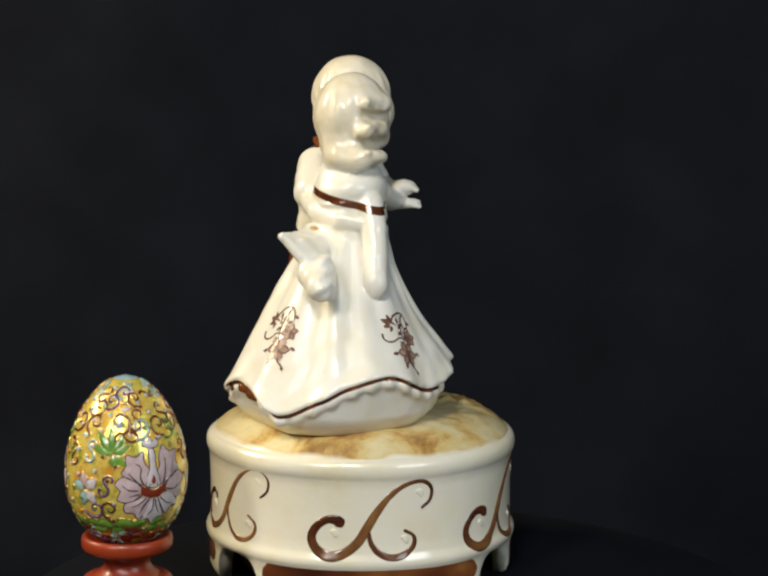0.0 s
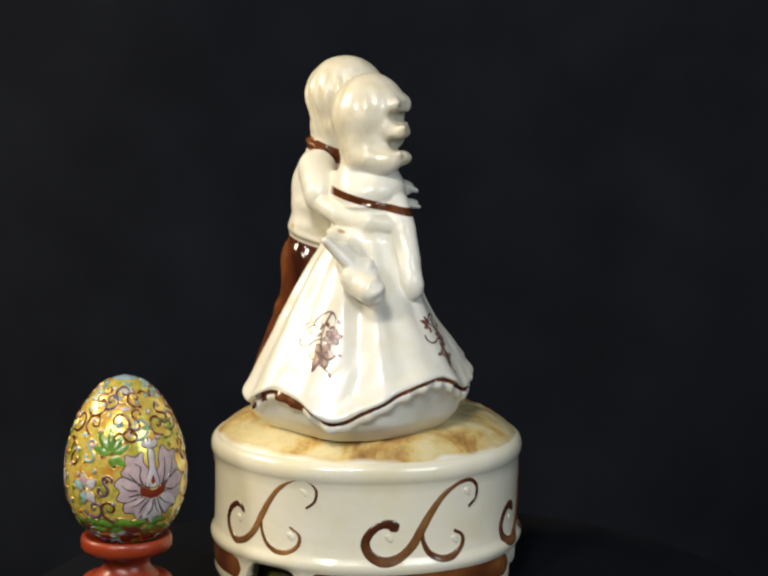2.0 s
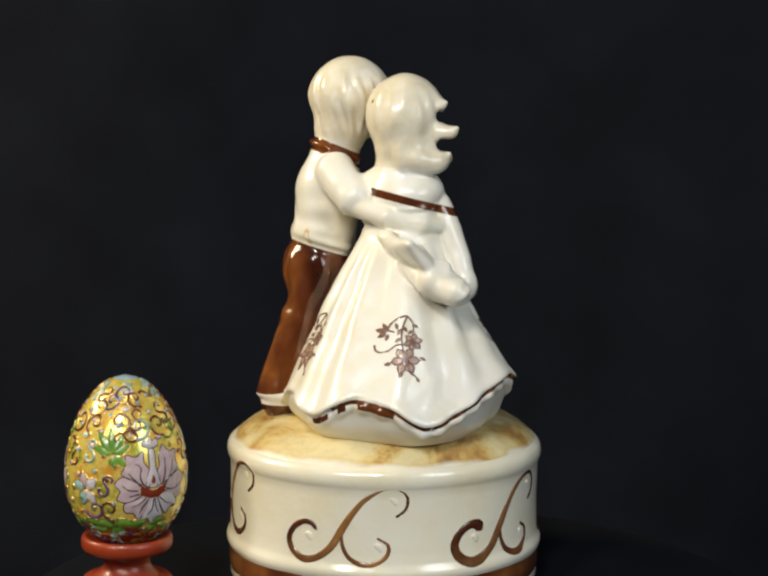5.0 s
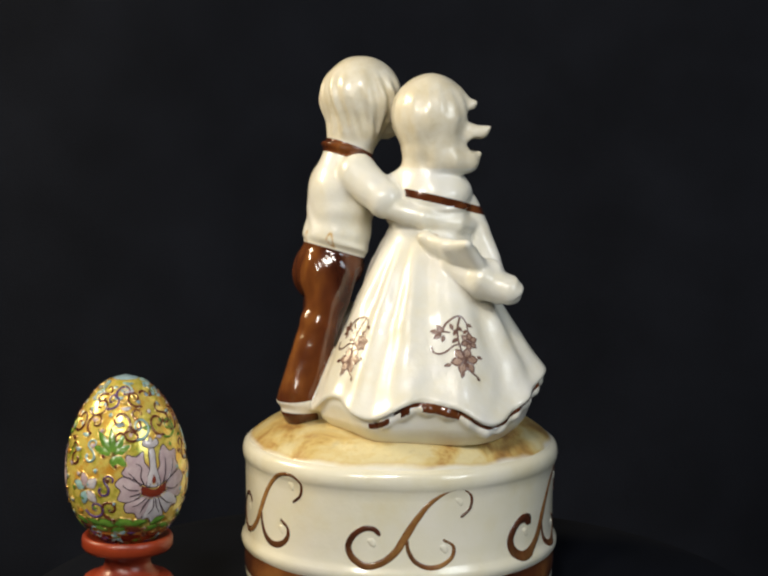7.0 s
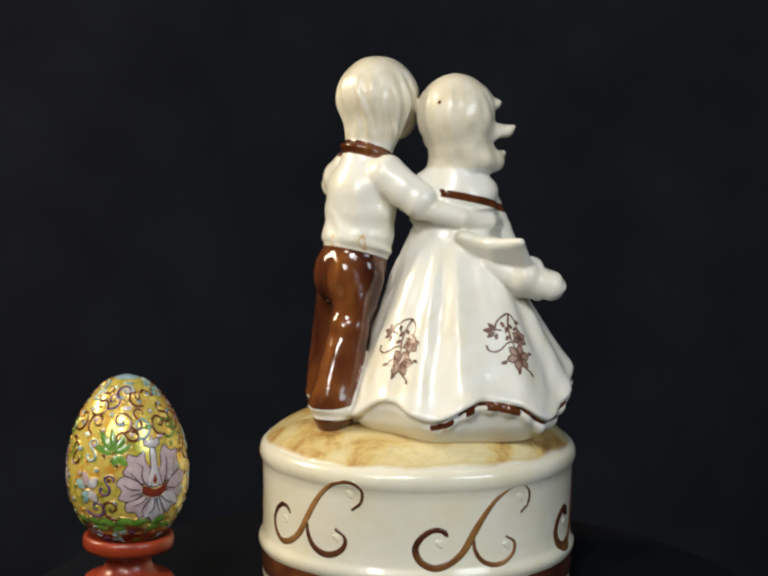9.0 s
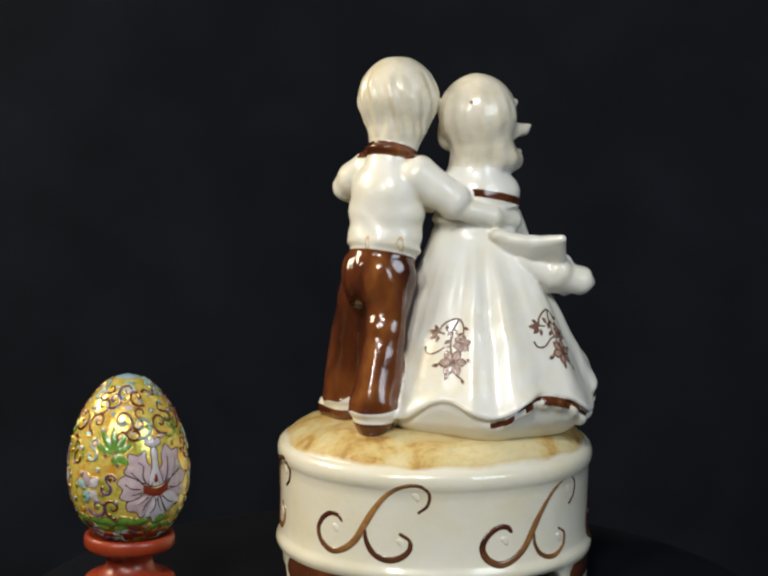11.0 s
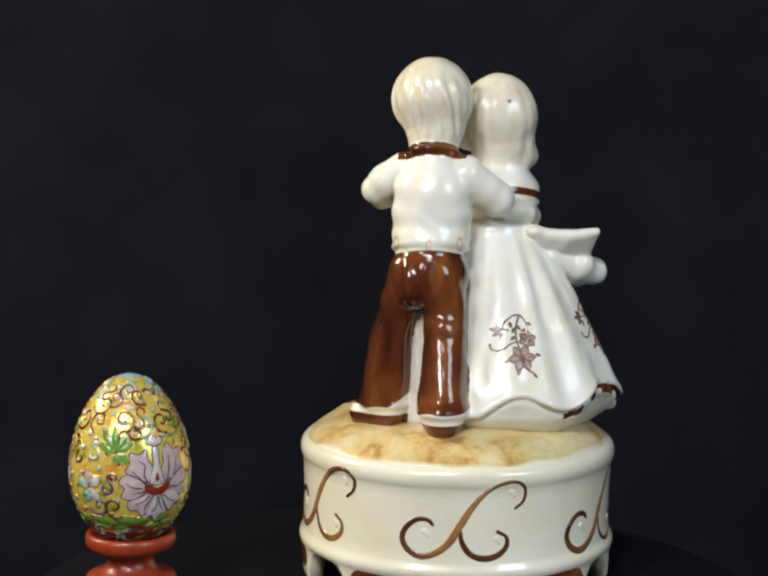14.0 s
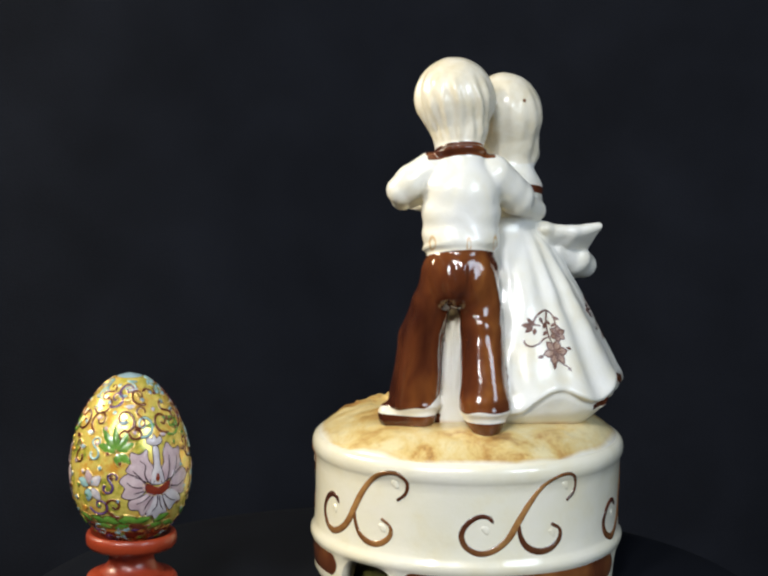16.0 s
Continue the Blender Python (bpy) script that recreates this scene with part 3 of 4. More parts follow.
    for i in range(3):
        clay.cone((17, 6.5 + 2 * i, 125.2), (22.0, 5.8 + 2.2 * i, 124.6), 1.3, 0.8, 0.5)
    # girl: sash, its knot and two full tails
    knot, tip, end = (-19.0, -20.5, 118.0), (-28.2, -42.5, 118.0), (-15.5, -54.0, 102.5)
    clay.egg(knot, (3.2, 3.2, 2.4), 0, 0, 0.8)
    for i, reach in enumerate((1.0, 0.95, 0.91, 0.88, 0.84)):
        f = i / 4
        inner = Vector((-19.5 + 2.0 * f, -22.0 - 3.0 * f, 117.5 - 3.5 * f))
        outer = inner.lerp(Vector((-28.2 + 7.5 * f, -42.5 - 4.0 * f, 117.8 - 9.0 * f)), reach)
        middle = inner.lerp(outer, 0.5) - Vector((0, 0, 1.5 * (1 - f)))
        clay.chain([tuple(inner), tuple(middle), tuple(outer)], [2.0, 2.2, 1.7 + 0.6 * f], 2.2)
        if i:
            aside = Vector((4.0, 0.6, -0.6))
            clay.chain([tuple(q + aside) for q in (inner, middle, inner.lerp(outer, 0.93))], [2.2, 2.4, 2.0], 2.2)
    clay.chain([(-16.4, -30.0, 108.6), (-16.0, -42.0, 103.6), (-14.2, -51.8, 100.8)], [4.2, 5.8, 5.2], 0.7)
    clay.chain([(-17.6, -43.0, 104.6), (-14.0, -46.0, 101.0), (-11.2, -46.5, 97.6)], [5.4, 5.0, 2.8], 1.2)
    clay.egg((-13.6, -42.0, 104.0), (4.6, 8.0, 8.0), 0, 0, 1.6)
    # boy: legs, shoes, hips
    clay.chain(LEG_A, LEG_A_R, 1.2)
    clay.chain(LEG_B, LEG_B_R, 1.2)
    clay.egg((-30.6, 25.0, 56.0), (9.0, 9.0, 3.0), 0, 0, 1.0)
    clay.egg((-3.2, 32.8, 55.5), (9.9, 9.9, 3.0), 0, 0, 1.0)
    clay.egg((-30.0, 24.6, 52.0), (7.9, 7.4, 4.6), 147, 0, 0.8)
    clay.chain([(-31.0, 25.4, 51.0), (-22.0, 19.0, 51.0)], [6.0, 5.2], 0.8)
    clay.chain([(-5.6, 33.4, 51.2), (3.2, 38.6, 50.8)], [6.4, 5.4], 0.8)
    clay.chain([(-3.4, 34.0, 51), (7.0, 29.0, 50.0)], [6.0, 5.0], 0.8)
    clay.egg((-15.0, 22.4, 105), (12.3, 13.8, 11.5), 57 + 90, 0, 2.0)
    clay.egg((-22.0, 22.4, 100.5), (6.8, 6.8, 8.5), 0, 0, 3.0)
    clay.egg((-17.8, 28.4, 100.5), (6.8, 6.8, 8.5), 0, 0, 3.0)
    clay.cone((-34, 22.0, 89), (-22, 30.5, 91), 0.8, 0.5, 1.2, cut_out=True)
    clay.cone((-25.6, 29.4, 108), (-25.0, 28.6, 93), 0.3, 0.7, 2.0, cut_out=True)
    # support between and before the legs
    clay.chain(SUPPORT, SUPPORT_R, 0.5)
    # boy: shirt
    def creases(x, y, z):
        return 0.40 * np.sin(z * 0.6 + 0.35 * y + 1.6 * np.sin(0.33 * y + 0.1 * z)) * np.clip(-z / 10 + 0.7, 0, 1)
    clay.egg((-13.4, 20.4, 116.5), (11.8, 14.2, 9.0), 147, 0, 1.5, creases)
    clay.chain([(-13.2, 20.2, 114), (-12.0, 18.8, 128), (-11.4, 18.4, 137)], [11.8, 11.6, 11.0], 2.0)
    clay.egg((-11.6, 18.4, 134), (10.8, 15.0, 11.5), 147, 0, 2.0, creases)
    clay.egg((-13.7, 20.7, 113.2), (12.0, 14.4, 2.6), 147, -17, 1.4)
    clay.egg((-12.8, 19.8, 124.5), (11.2, 14.7, 15.0), 147, 0, 2.0, creases)
    # boy: neck, collar, head
    clay.cone((-10.8, 18.3, 142), (-8.8, 17.2, 152), 9.6, 8.4, 1.2)
    clay.egg((-9.8, 17.8, 146.4), (10.8, 10.4, 3.0), 147, -22, 0.6)
    def hair_boy(x, y, z):
        a = np.arctan2(y, x + 2)
        return 0.55 * np.sin(a * 15 + z * 0.16 + 0.8 * np.sin(z * 0.3)) * np.clip((10 - z) / 10, 0, 1)
    clay.egg((-4.8, 15.4, 167.6), (15.2, 14.4, 14.6), 147, 0, 1.0, hair_boy)
    clay.chain([(-5.8, 15.6, 164), (-7.8, 16.0, 156.0), (-9.2, 17.2, 150)], [13.4, 10.0, 7.4], 2.5)
    clay.egg((3.5, 10.5, 160.5), (8, 8, 9.5), 0, 0, 2.0)
    # combed locks, drawn together at the nape
    for centre, lean, top, low, count, deep in (((-5.5, 16.0), 0.07, 178, 152, 19, 0.42), ((-4.5, -14.5), 0.03, 172, 146, 11, 0.14)):
        cut, (x, y, z) = clay.block((centre[0] - 18, centre[1] - 18, low), (centre[0] + 18, centre[1] + 18, top))
        if centre[1] > 0:
            y = np.where(y > 1, y, 1)
        a = np.arctan2(y - centre[1], x - centre[0])
        wave = np.sin(a * count + (z - low) * lean * 4 + 0.9 * np.sin((z - low) * 0.25 + a * 3))
        fade = np.clip((z - low) / 3, 0, 1) * np.clip((top - z) / 14, 0, 1)
        clay.field[cut] += (deep * wave * fade).astype(np.float32)
    # boy: arm to the front, and the arm round the girl
    clay.chain([(-3.2, 25.6, 140.6), (1.5, 31.0, 136.8), (4.6, 33.6, 133.6)], [7.2, 6.4, 5.4], 1.0)
    clay.chain([(4.6, 33.6, 133.0), (8.0, 29.0, 130.2), (12.0, 17.0, 130.0), (14.5, 11.0, 131.4)], [4.6, 4.4, 3.6, 3.2], 0.7)
    clay.egg((16.0, 8.6, 131.8), (5.0, 4.2, 3.2), 20, 0, 0.8)
    for i in range(3):
        clay.cone((17.5, 6.4 + 2.2 * i, 132.4), (20.8, 5.4 + 2.4 * i, 130.8), 1.5, 1.1, 0.5)
    clay.chain([(-17.8, 8.8, 139.5), (-19.2, 1.8, 134.5), (-19.4, -4.0, 130.8)], [7.6, 6.6, 6.6], 1.2)
    clay.egg((-19.6, -3.4, 130.6), (6.8, 5.6, 6.8), 20, 0, 0.4)
    clay.chain([(-20.0, -5.8, 128.2), (-16.2, -18.2, 124.8), (-7.5, -26.6, 122.4), (2.0, -28.4, 121.5)], [4.3, 4.3, 4.0, 3.4], 0.5)
    clay.egg((-10.0, -5.0, 135.0), (6.0, 6.0, 6.0), 0, 0, 3.0)
    clay.egg((-15.0, 20.8, 133.0), (9.0, 12.0, 10.0), 147, 0, 2.0)
    # long folds and knee creases of the trousers
    cut, (x, y, z) = clay.block((-46, 6, 54), (12, 48, 112))
    turn = np.arctan2(y - 26.5, x + 15.0)
    fold = 0.30 * np.sin(9 * turn + 0.10 * z + 1.3 * np.sin(0.12 * z)) + 0.16 * np.sin(0.55 * z + 3.0 * np.sin(2.0 * turn) + 0.20 * x) * np.exp(-((z - 86) / 9.0) ** 2)
    inside = np.clip((z - 57) / 4, 0, 1) * np.clip((111 - z) / 3, 0, 1) * np.clip((y - 8 + 0.5 * (x + 30)) / 4, 0, 1)
    clay.field[cut] += (fold * inside).astype(np.float32)
    # flutes on the inner face of the sash tails
    cut, (x, y, z) = clay.block((-18, -60, 93), (-6, -30, 120))
    clay.field[cut] += (0.32 * np.sin(1.5 * (z * 0.85 - x * 0.5 + 0.10 * y)) * np.clip((x + 17) / 2, 0, 1) * np.clip((-9 - x) / 2, 0, 1) * np.clip((-38 - y) / 4, 0, 1) * np.clip((z - 95) / 2, 0, 1)).astype(np.float32)
    # the slight unevenness of a cast and hand-glazed body
    gx, gy, gz = clay.block(tuple(LOW), tuple(LOW + (np.array(SIZE) - 1) * STEP))[1]
    uneven = np.sin(0.40 * gx + 1.4 * np.sin(0.14 * gz)) * np.sin(0.38 * gy + 1.1 * np.sin(0.21 * gx + 1.0)) * np.sin(0.19 * gz + 1.2 * np.sin(0.23 * gy))
    cut = clay.block(tuple(LOW), tuple(LOW + (np.array(SIZE) - 1) * STEP))[0]
    clay.field[cut] += (0.22 * uneven).astype(np.float32)
    return clay.skin()


def smooth_step(x, lo, hi):
    t = np.clip((x - lo) / (hi - lo), 0, 1)
    return t * t * (3 - 2 * t)


def mound_floor(x, y):
    return 54.2 + 9.2 * (1 - np.minimum(1, np.hypot(x, y) / 57) ** 6.4) - FOOT / MM


def glaze_masks(p):
    """Where the couple is painted brown, tan or hair-coloured, point by point."""
    x, y, z = p.T
    near_boy = (x + 14) * -0.46 + (y - 20) * 0.888
    dx, dy = x - AXIS[0], y - AXIS[1]
    rho, angle = np.hypot(dx, dy), np.degrees(np.arctan2(dy, dx))
    r, hem_z = skirt_radius(angle, z)
    back = -0.835 * (x + 13) + 0.55 * (y - 21)
    side = -0.55 * (x + 13) - 0.835 * (y - 21)
    outside_skirt = rho - r
    brown = np.zeros(len(p))
    # trousers, with hems cut on a slant above the cream shoes
    hip = smooth_step(111.8 + 0.30 * (back - 6) - z, -0.6, 0.6)
    leg_gap = np.minimum(rod_gap(x, y, z, LEG_A, LEG_A_R), rod_gap(x, y, z, LEG_B, LEG_B_R))
    legs = ((leg_gap < rod_gap(x, y, z, SUPPORT, SUPPORT_R)) & (leg_gap < 4.0)) | (z > 93)
    boy = (y > -2 - 0.0 * x) & (outside_skirt > 0.8) & legs
    slant = 55.8 + 0.06 * side + 0.5 * np.sin(x * 0.5) + 0.55 * np.clip(side + 14, 0, 9) * (side < -4.5)
    brown = np.maximum(brown, hip * boy * smooth_step(z - slant, -0.6, 0.6))
    # shoe soles
    heel = (np.hypot(x + 33, y - 26.6) < 9.5) | (np.hypot(x + 1.5, y - 36.0) < 12.5)
    brown = np.maximum(brown, heel * smooth_step(52.0 - z, -0.3, 0.3) * smooth_step(z, 45.5, 46.2))
    # collar of the shirt
    cz = 146.4 + 0.40 * (-0.84 * (x + 10) + 0.54 * (y - 18))
    brown = np.maximum(brown, smooth_step(2.7 - np.abs(z - cz), -0.6, 0.6) * (np.hypot(x + 10.2, y - 18.0) < 13) * (y > 5))
    # ribbon round the girl's shoulders, falling to one side
    lz = 133.6 - 0.21 * (x + 16) - 0.13 * (-y - 9)
    back_g = np.degrees(np.arctan2(y + 14, x + 4.5))
    span = ((back_g < -8) | (back_g > 163))
    taper = np.clip(np.minimum(1.45, 1.0 + np.abs(np.where(back_g > 0, back_g - 163, back_g + 197)) * 0.3), 0.2, 1.9)
    brown = np.maximum(brown, smooth_step(taper - np.abs(z - lz), -0.6, 0.6) * span * (np.hypot(x + 4.5, y + 14) > 9) * (np.hypot(x + 22, y + 3.5) > 8.8) * (np.hypot(x + 4.5, y + 14) < 21.0) * (y < -5) * (z < 141))
    # line between overskirt and petticoat, and eyelets of its lace
    gap = np.abs(z - (hem_z - 0.6))
    line = smooth_step(0.75 - gap, -0.5, 0.5) * (rho > around(angle, 1) - 5) * ((angle < -30) & (angle > -165))
    eyelet = smooth_step(1.1 - np.abs(z - hem_z + 2.2), -0.2, 0.2) * (((angle > -180) & (angle < -134)) | (angle > 176)) * (np.sin(np.radians(angle) * 22 + 2.2 * np.sin(np.radians(angle) * 9)) > 0.1) * (rho > around(angle, 1) - 6)
    brown = np.maximum(brown, np.maximum(line, eyelet) * (z < 72))
    # a dark speck in the glaze of the girl's hair
    brown = np.maximum(brown, smooth_step(0.75 - np.sqrt((x - -16.9) ** 2 + (y - -10.4) ** 2 + (z - 166.2) ** 2), -0.5, 0.5))
    # belt loops and seams in tan
    tan = np.zeros(len(p))
    for s in (-11.5, 0.5, 11.5):
        ring = np.abs(np.hypot((side - s) * 3.0, z - 115.4) - 2.3)
        tan = np.maximum(tan, smooth_step(0.55 - ring, -0.3, 0.3) * (back > 4) * (z > 112.5))
    tan = np.maximum(tan, 0.7 * smooth_step(mound_floor(x, y) + 1.0 - z, -1.0, 1.0))
    tan = np.maximum(tan, smooth_step(1.9 - np.hypot(np.hypot(x + 17.6, y + 23.8), (z - 118.9) * 2.2), -0.5, 0.5))
    hair = np.clip((smooth_step(z, 150.0, 153.0)) + (z > 142.5) * (y < -3) * smooth_step(np.hypot(x + 4.5, y + 14), 9.0, 10.5), 0, 1)
    return brown, tan, hair


def make_couple(box):
    points, quads = sculpt()
    me = bpy.data.meshes.new("couple_figurine")
    # relax the skin a little
    p = points.copy()
    for _ in range(2):
        total, count = np.zeros_like(p), np.zeros(len(p))
        for a, b in ((0, 1), (1, 2), (2, 3), (3, 0)):
            np.add.at(total, quads[:, a], p[quads[:, b]])
            np.add.at(count, quads[:, a], 1)
        p = 0.5 * p + 0.5 * total / np.maximum(count, 1)[:, None]
    brown, tan, hair = glaze_masks(p)
    me.from_pydata(((p + (0, 0, FOOT / MM)) * MM).tolist(), [], quads.tolist())
    for name, values in (("brown", brown), ("tan", tan), ("hair", hair)):
        me.attributes.new(name, "FLOAT", "POINT").data.foreach_set("value", np.asarray(values, np.float32))
    me.materials.append(GLAZE)
    me.shade_smooth()
    me.update()
    ob = new("couple_figurine", me)
    ob.parent = box
    tagged(ob, "glazed cream porcelain couple, boy in brown trousers and girl in long skirt")
    return BVHTree.FromPolygons([tuple(v) for v in p], [tuple(q) for q in quads.tolist()])


LEAF = [(0, 0), (0.35, 0.26), (0.7, 0.2), (1, 0), (0.7, -0.2), (0.35, -0.26)]
STEMS = [[(-4.6, 6.6), (-3.0, 9.6), (0.2, 11.8), (2.8, 12.2), (4.8, 9.6), (5.2, 5.0)], [(2.6, 12.0), (1.2, 8.0), (0.8, 3.4), (1.6, -1.0), (2.4, -4.0)],
         [(-9.0, 1.6), (-8.6, -0.4), (-6.6, -1.4), (-4.0, -0.8), (-1.4, 1.0), (0.8, 1.6)], [(-6.8, 5.6), (-4.4, 6.8), (-1.8, 6.2)], [(3.0, -5.0), (4.0, -8.6), (6.6, -10.6)]]
LEAVES = [(-4.6, 6.4, 165, 4.4), (-4.4, 6.8, 120, 3.6), (-4.6, 6.0, 205, 3.8), (-4.0, 5.6, 250, 3.0), (-1.4, 9.8, 285, 3.0), (0.8, 7.6, 240, 3.2), (1.2, 8.4, 310, 2.8), (0.8, 4.0, 215, 3.0),
          (4.8, 9.4, 330, 2.6), (5.0, 7.0, 215, 2.6), (1.4, -8.2, 250, 3.4), (6.4, -10.4, 300, 2.4), (-2.6, -5.6, 190, 3.0), (7.4, -3.0, 340, 2.6)]
BLOOMS = [(5.0, 2.6, 3.4, 20), (2.4, -4.6, 5.2, 5)]


def make_sprig(box, tree, angle, z, spin=0, scale=1.0, flip=1):
    """A printed spray of stems, leaves and two blossoms on the skirt, laid on its surface."""
    a = radians(angle)
    eye = Vector((AXIS[0] + 90 * math.cos(a), AXIS[1] + 90 * math.sin(a), z + 26))
    way = (Vector((AXIS[0], AXIS[1], z - 11)) - eye).normalized()
    right = Vector((-math.sin(a), math.cos(a), 0))
    up = right.cross(way) * -1 if right.cross(way).z < 0 else right.cross(way)
    c, s = math.cos(radians(spin)), math.sin(radians(spin))
    bm = bmesh.new()

    def place(u, v, h):
        u, v = u * flip * scale, v * scale
        start = eye + right * (u * c - v * s) + up * (u * s + v * c)
        hit, normal, _, _ = tree.ray_cast(start, way)
        if hit is None:
            hit, normal = start + way * 60, -way
        q = hit - way * (0.14 + h * 0.25)
        return Vector((q.x * MM, q.y * MM, (q.z + FOOT / MM) * MM))

    def patch(points, centre):
        mid = bm.verts.new(place(*centre, 0.12))
        ring = [bm.verts.new(place(*q, 0)) for q in points]
        for i in range(len(ring)):
            bm.faces.new((mid, ring[i], ring[(i + 1) % len(ring)]))
    for stem in STEMS:
        ribbon(bm, rounded(stem, 5), lambda t: 0.42 - 0.12 * t, 0.2, place, 2)
    for u, v, turn, size in LEAVES:
        d, n = Vector((math.cos(radians(turn)), math.sin(radians(turn)))), Vector((-math.sin(radians(turn)), math.cos(radians(turn))))
        pts = [Vector((u, v)) + size * (d * p + n * q) for p, q in LEAF]
        patch([tuple(q) for q in pts], tuple(Vector((u, v)) + d * size * 0.5))
    petals = []
    for u, v, size, turn in BLOOMS:
        for k in range(6):
            t = radians(60 * k + turn)
            d, n = Vector((math.cos(t), math.sin(t))), Vector((-math.sin(t), math.cos(t)))
            pts = [Vector((u, v)) + size * (d * (0.12 + 0.88 * p) + n * q * 1.2) for p, q in LEAF]
            petals.append((pts, Vector((u, v)) + d * size * 0.55))
            ribbon(bm, [*pts, pts[0]], lambda t: 0.36, 0.2, place, 2)
            ribbon(bm, [Vector((u, v)), Vector((u, v)) + d * size * 0.7], lambda t: 0.34 - 0.2 * t, 0.6, place, 2)
    sprig = part("flower_sprig", bm, DECAL, box, "brown printed flower spray on the skirt", smooth=False)
    bm = bmesh.new()
    for pts, centre in petals:
        patch([tuple(q) for q in pts], tuple(centre))
    part("blossom", bm, DECAL_PALE, sprig, "paler brown petals", smooth=False)


def make_music_box():
    box = tagged(new("music_box"), "cream porcelain music box with couple figurine, brown scrolls round its drum", "music box")
    make_drum(box)
    make_mound(box)
    make_scrolls(box)
    make_foot_panels(box)
    make_lamplit_core(box)
    tree = make_couple(box)
    make_sprig(box, tree, -134.5, 76.5, 0, 0.97)
    make_sprig(box, tree, -56, 77, -12, 0.97)
    make_sprig(box, tree, 160, 75.0, 0, 0.97)
    make_sprig(box, tree, 30, 80, 0, 0.9)
    return box


# ---- egg and its stand ----
EGG_H, EGG_R = 0.0595, 0.0210
EGG_AT = Vector((-0.1018, -0.0830, 0.0))
EGG_Z = 0.0288


def egg_radius(s):
    """Radius of the egg at s of its height, blunt end down."""
    return EGG_R * 2.0 * math.sqrt(max(0, s * (1 - s))) * (1.0 + 0.27 * (0.5 - s)) * 0.985


def on_egg(azimuth, s, spin):
    """A frame on the egg's skin: place(u, v, h), in mm, about the point at that angle and height."""
    a0, z0 = radians(azimuth), s * EGG_H
    c, k = math.cos(radians(spin)), math.sin(radians(spin))
    r0 = max(egg_radius(s), 0.004)

    def place(u, v, h):
        u, v = (u * c - v * k) * MM, (u * k + v * c) * MM
        slope = (egg_radius(min(0.99, s + 0.02)) - egg_radius(max(0.01, s - 0.02))) / (0.04 * EGG_H)
        z = min(max(z0 + v / math.sqrt(1 + slope * slope), 0.0004), EGG_H - 0.0004)
        t = z / EGG_H
        r = egg_radius(t)
        ds = (egg_radius(min(0.999, t + 0.01)) - egg_radius(max(0.001, t - 0.01))) / (0.02 * EGG_H)
        n = 1 / math.sqrt(1 + ds * ds)
        a = a0 + u / r0
        return ((r + h * MM * n) * math.cos(a), (r + h * MM * n) * math.sin(a), z - h * MM * n * ds)
    return place


CURL = [(-3.0, -1.6), (-1.2, -2.2), (0.8, -1.4), (1.8, 0.4), (1.2, 2.1), (-0.4, 2.5), (-1.5, 1.4), (-1.0, 0.2), (0.0, 0.5)]
ESS = [(-1.2, -0.4), (-1.6, -1.4), (-0.6, -2.4), (0.8, -1.8), (0.9, -0.2), (-0.2, 1.0), (-0.8, 2.2), (0.4, 3.2), (1.7, 2.6), (1.5, 1.6)]

# curls of the repeat: shape, angle, height, turn, colour, hand
CURLS = [(CURL, -101, 0.88, 20, "purple", 1),
          (CURL, -89, 0.93, -70, "purple", -1),
          (CURL, -70, 0.89, -20, "brown", -1),
          (ESS, -70, 0.78, 0, "brown", 1),
          (CURL, -85, 0.78, 60, "brown", 1),
          (ESS, -80, 0.7, 80, "brown", -1),
          (CURL, -45, 0.75, -30, "brown", -1),
          (CURL, -63, 0.74, 30, "teal", 1),
          (ESS, -29, 0.8, 30, "brown", 1),
          (ESS, -123, 0.91, -40, "brown", -1),
          (CURL, -121, 0.84, -20, "brown", 1),
          (CURL, -144, 0.76, 20, "brown", 1),
          (CURL, -124, 0.77, -60, "brown", -1),
          (ESS, -119, 0.61, 10, "teal", 1),
          (ESS, -102, 0.42, -10, "purple", 1),
          (CURL, -114, 0.27, -30, "purple", 1),
          (CURL, -101, 0.28, -30, "brown", -1),
          (CURL, -26, 0.72, 0, "green", 1),
          (ESS, -141, 0.58, 0, "brown", -1)]

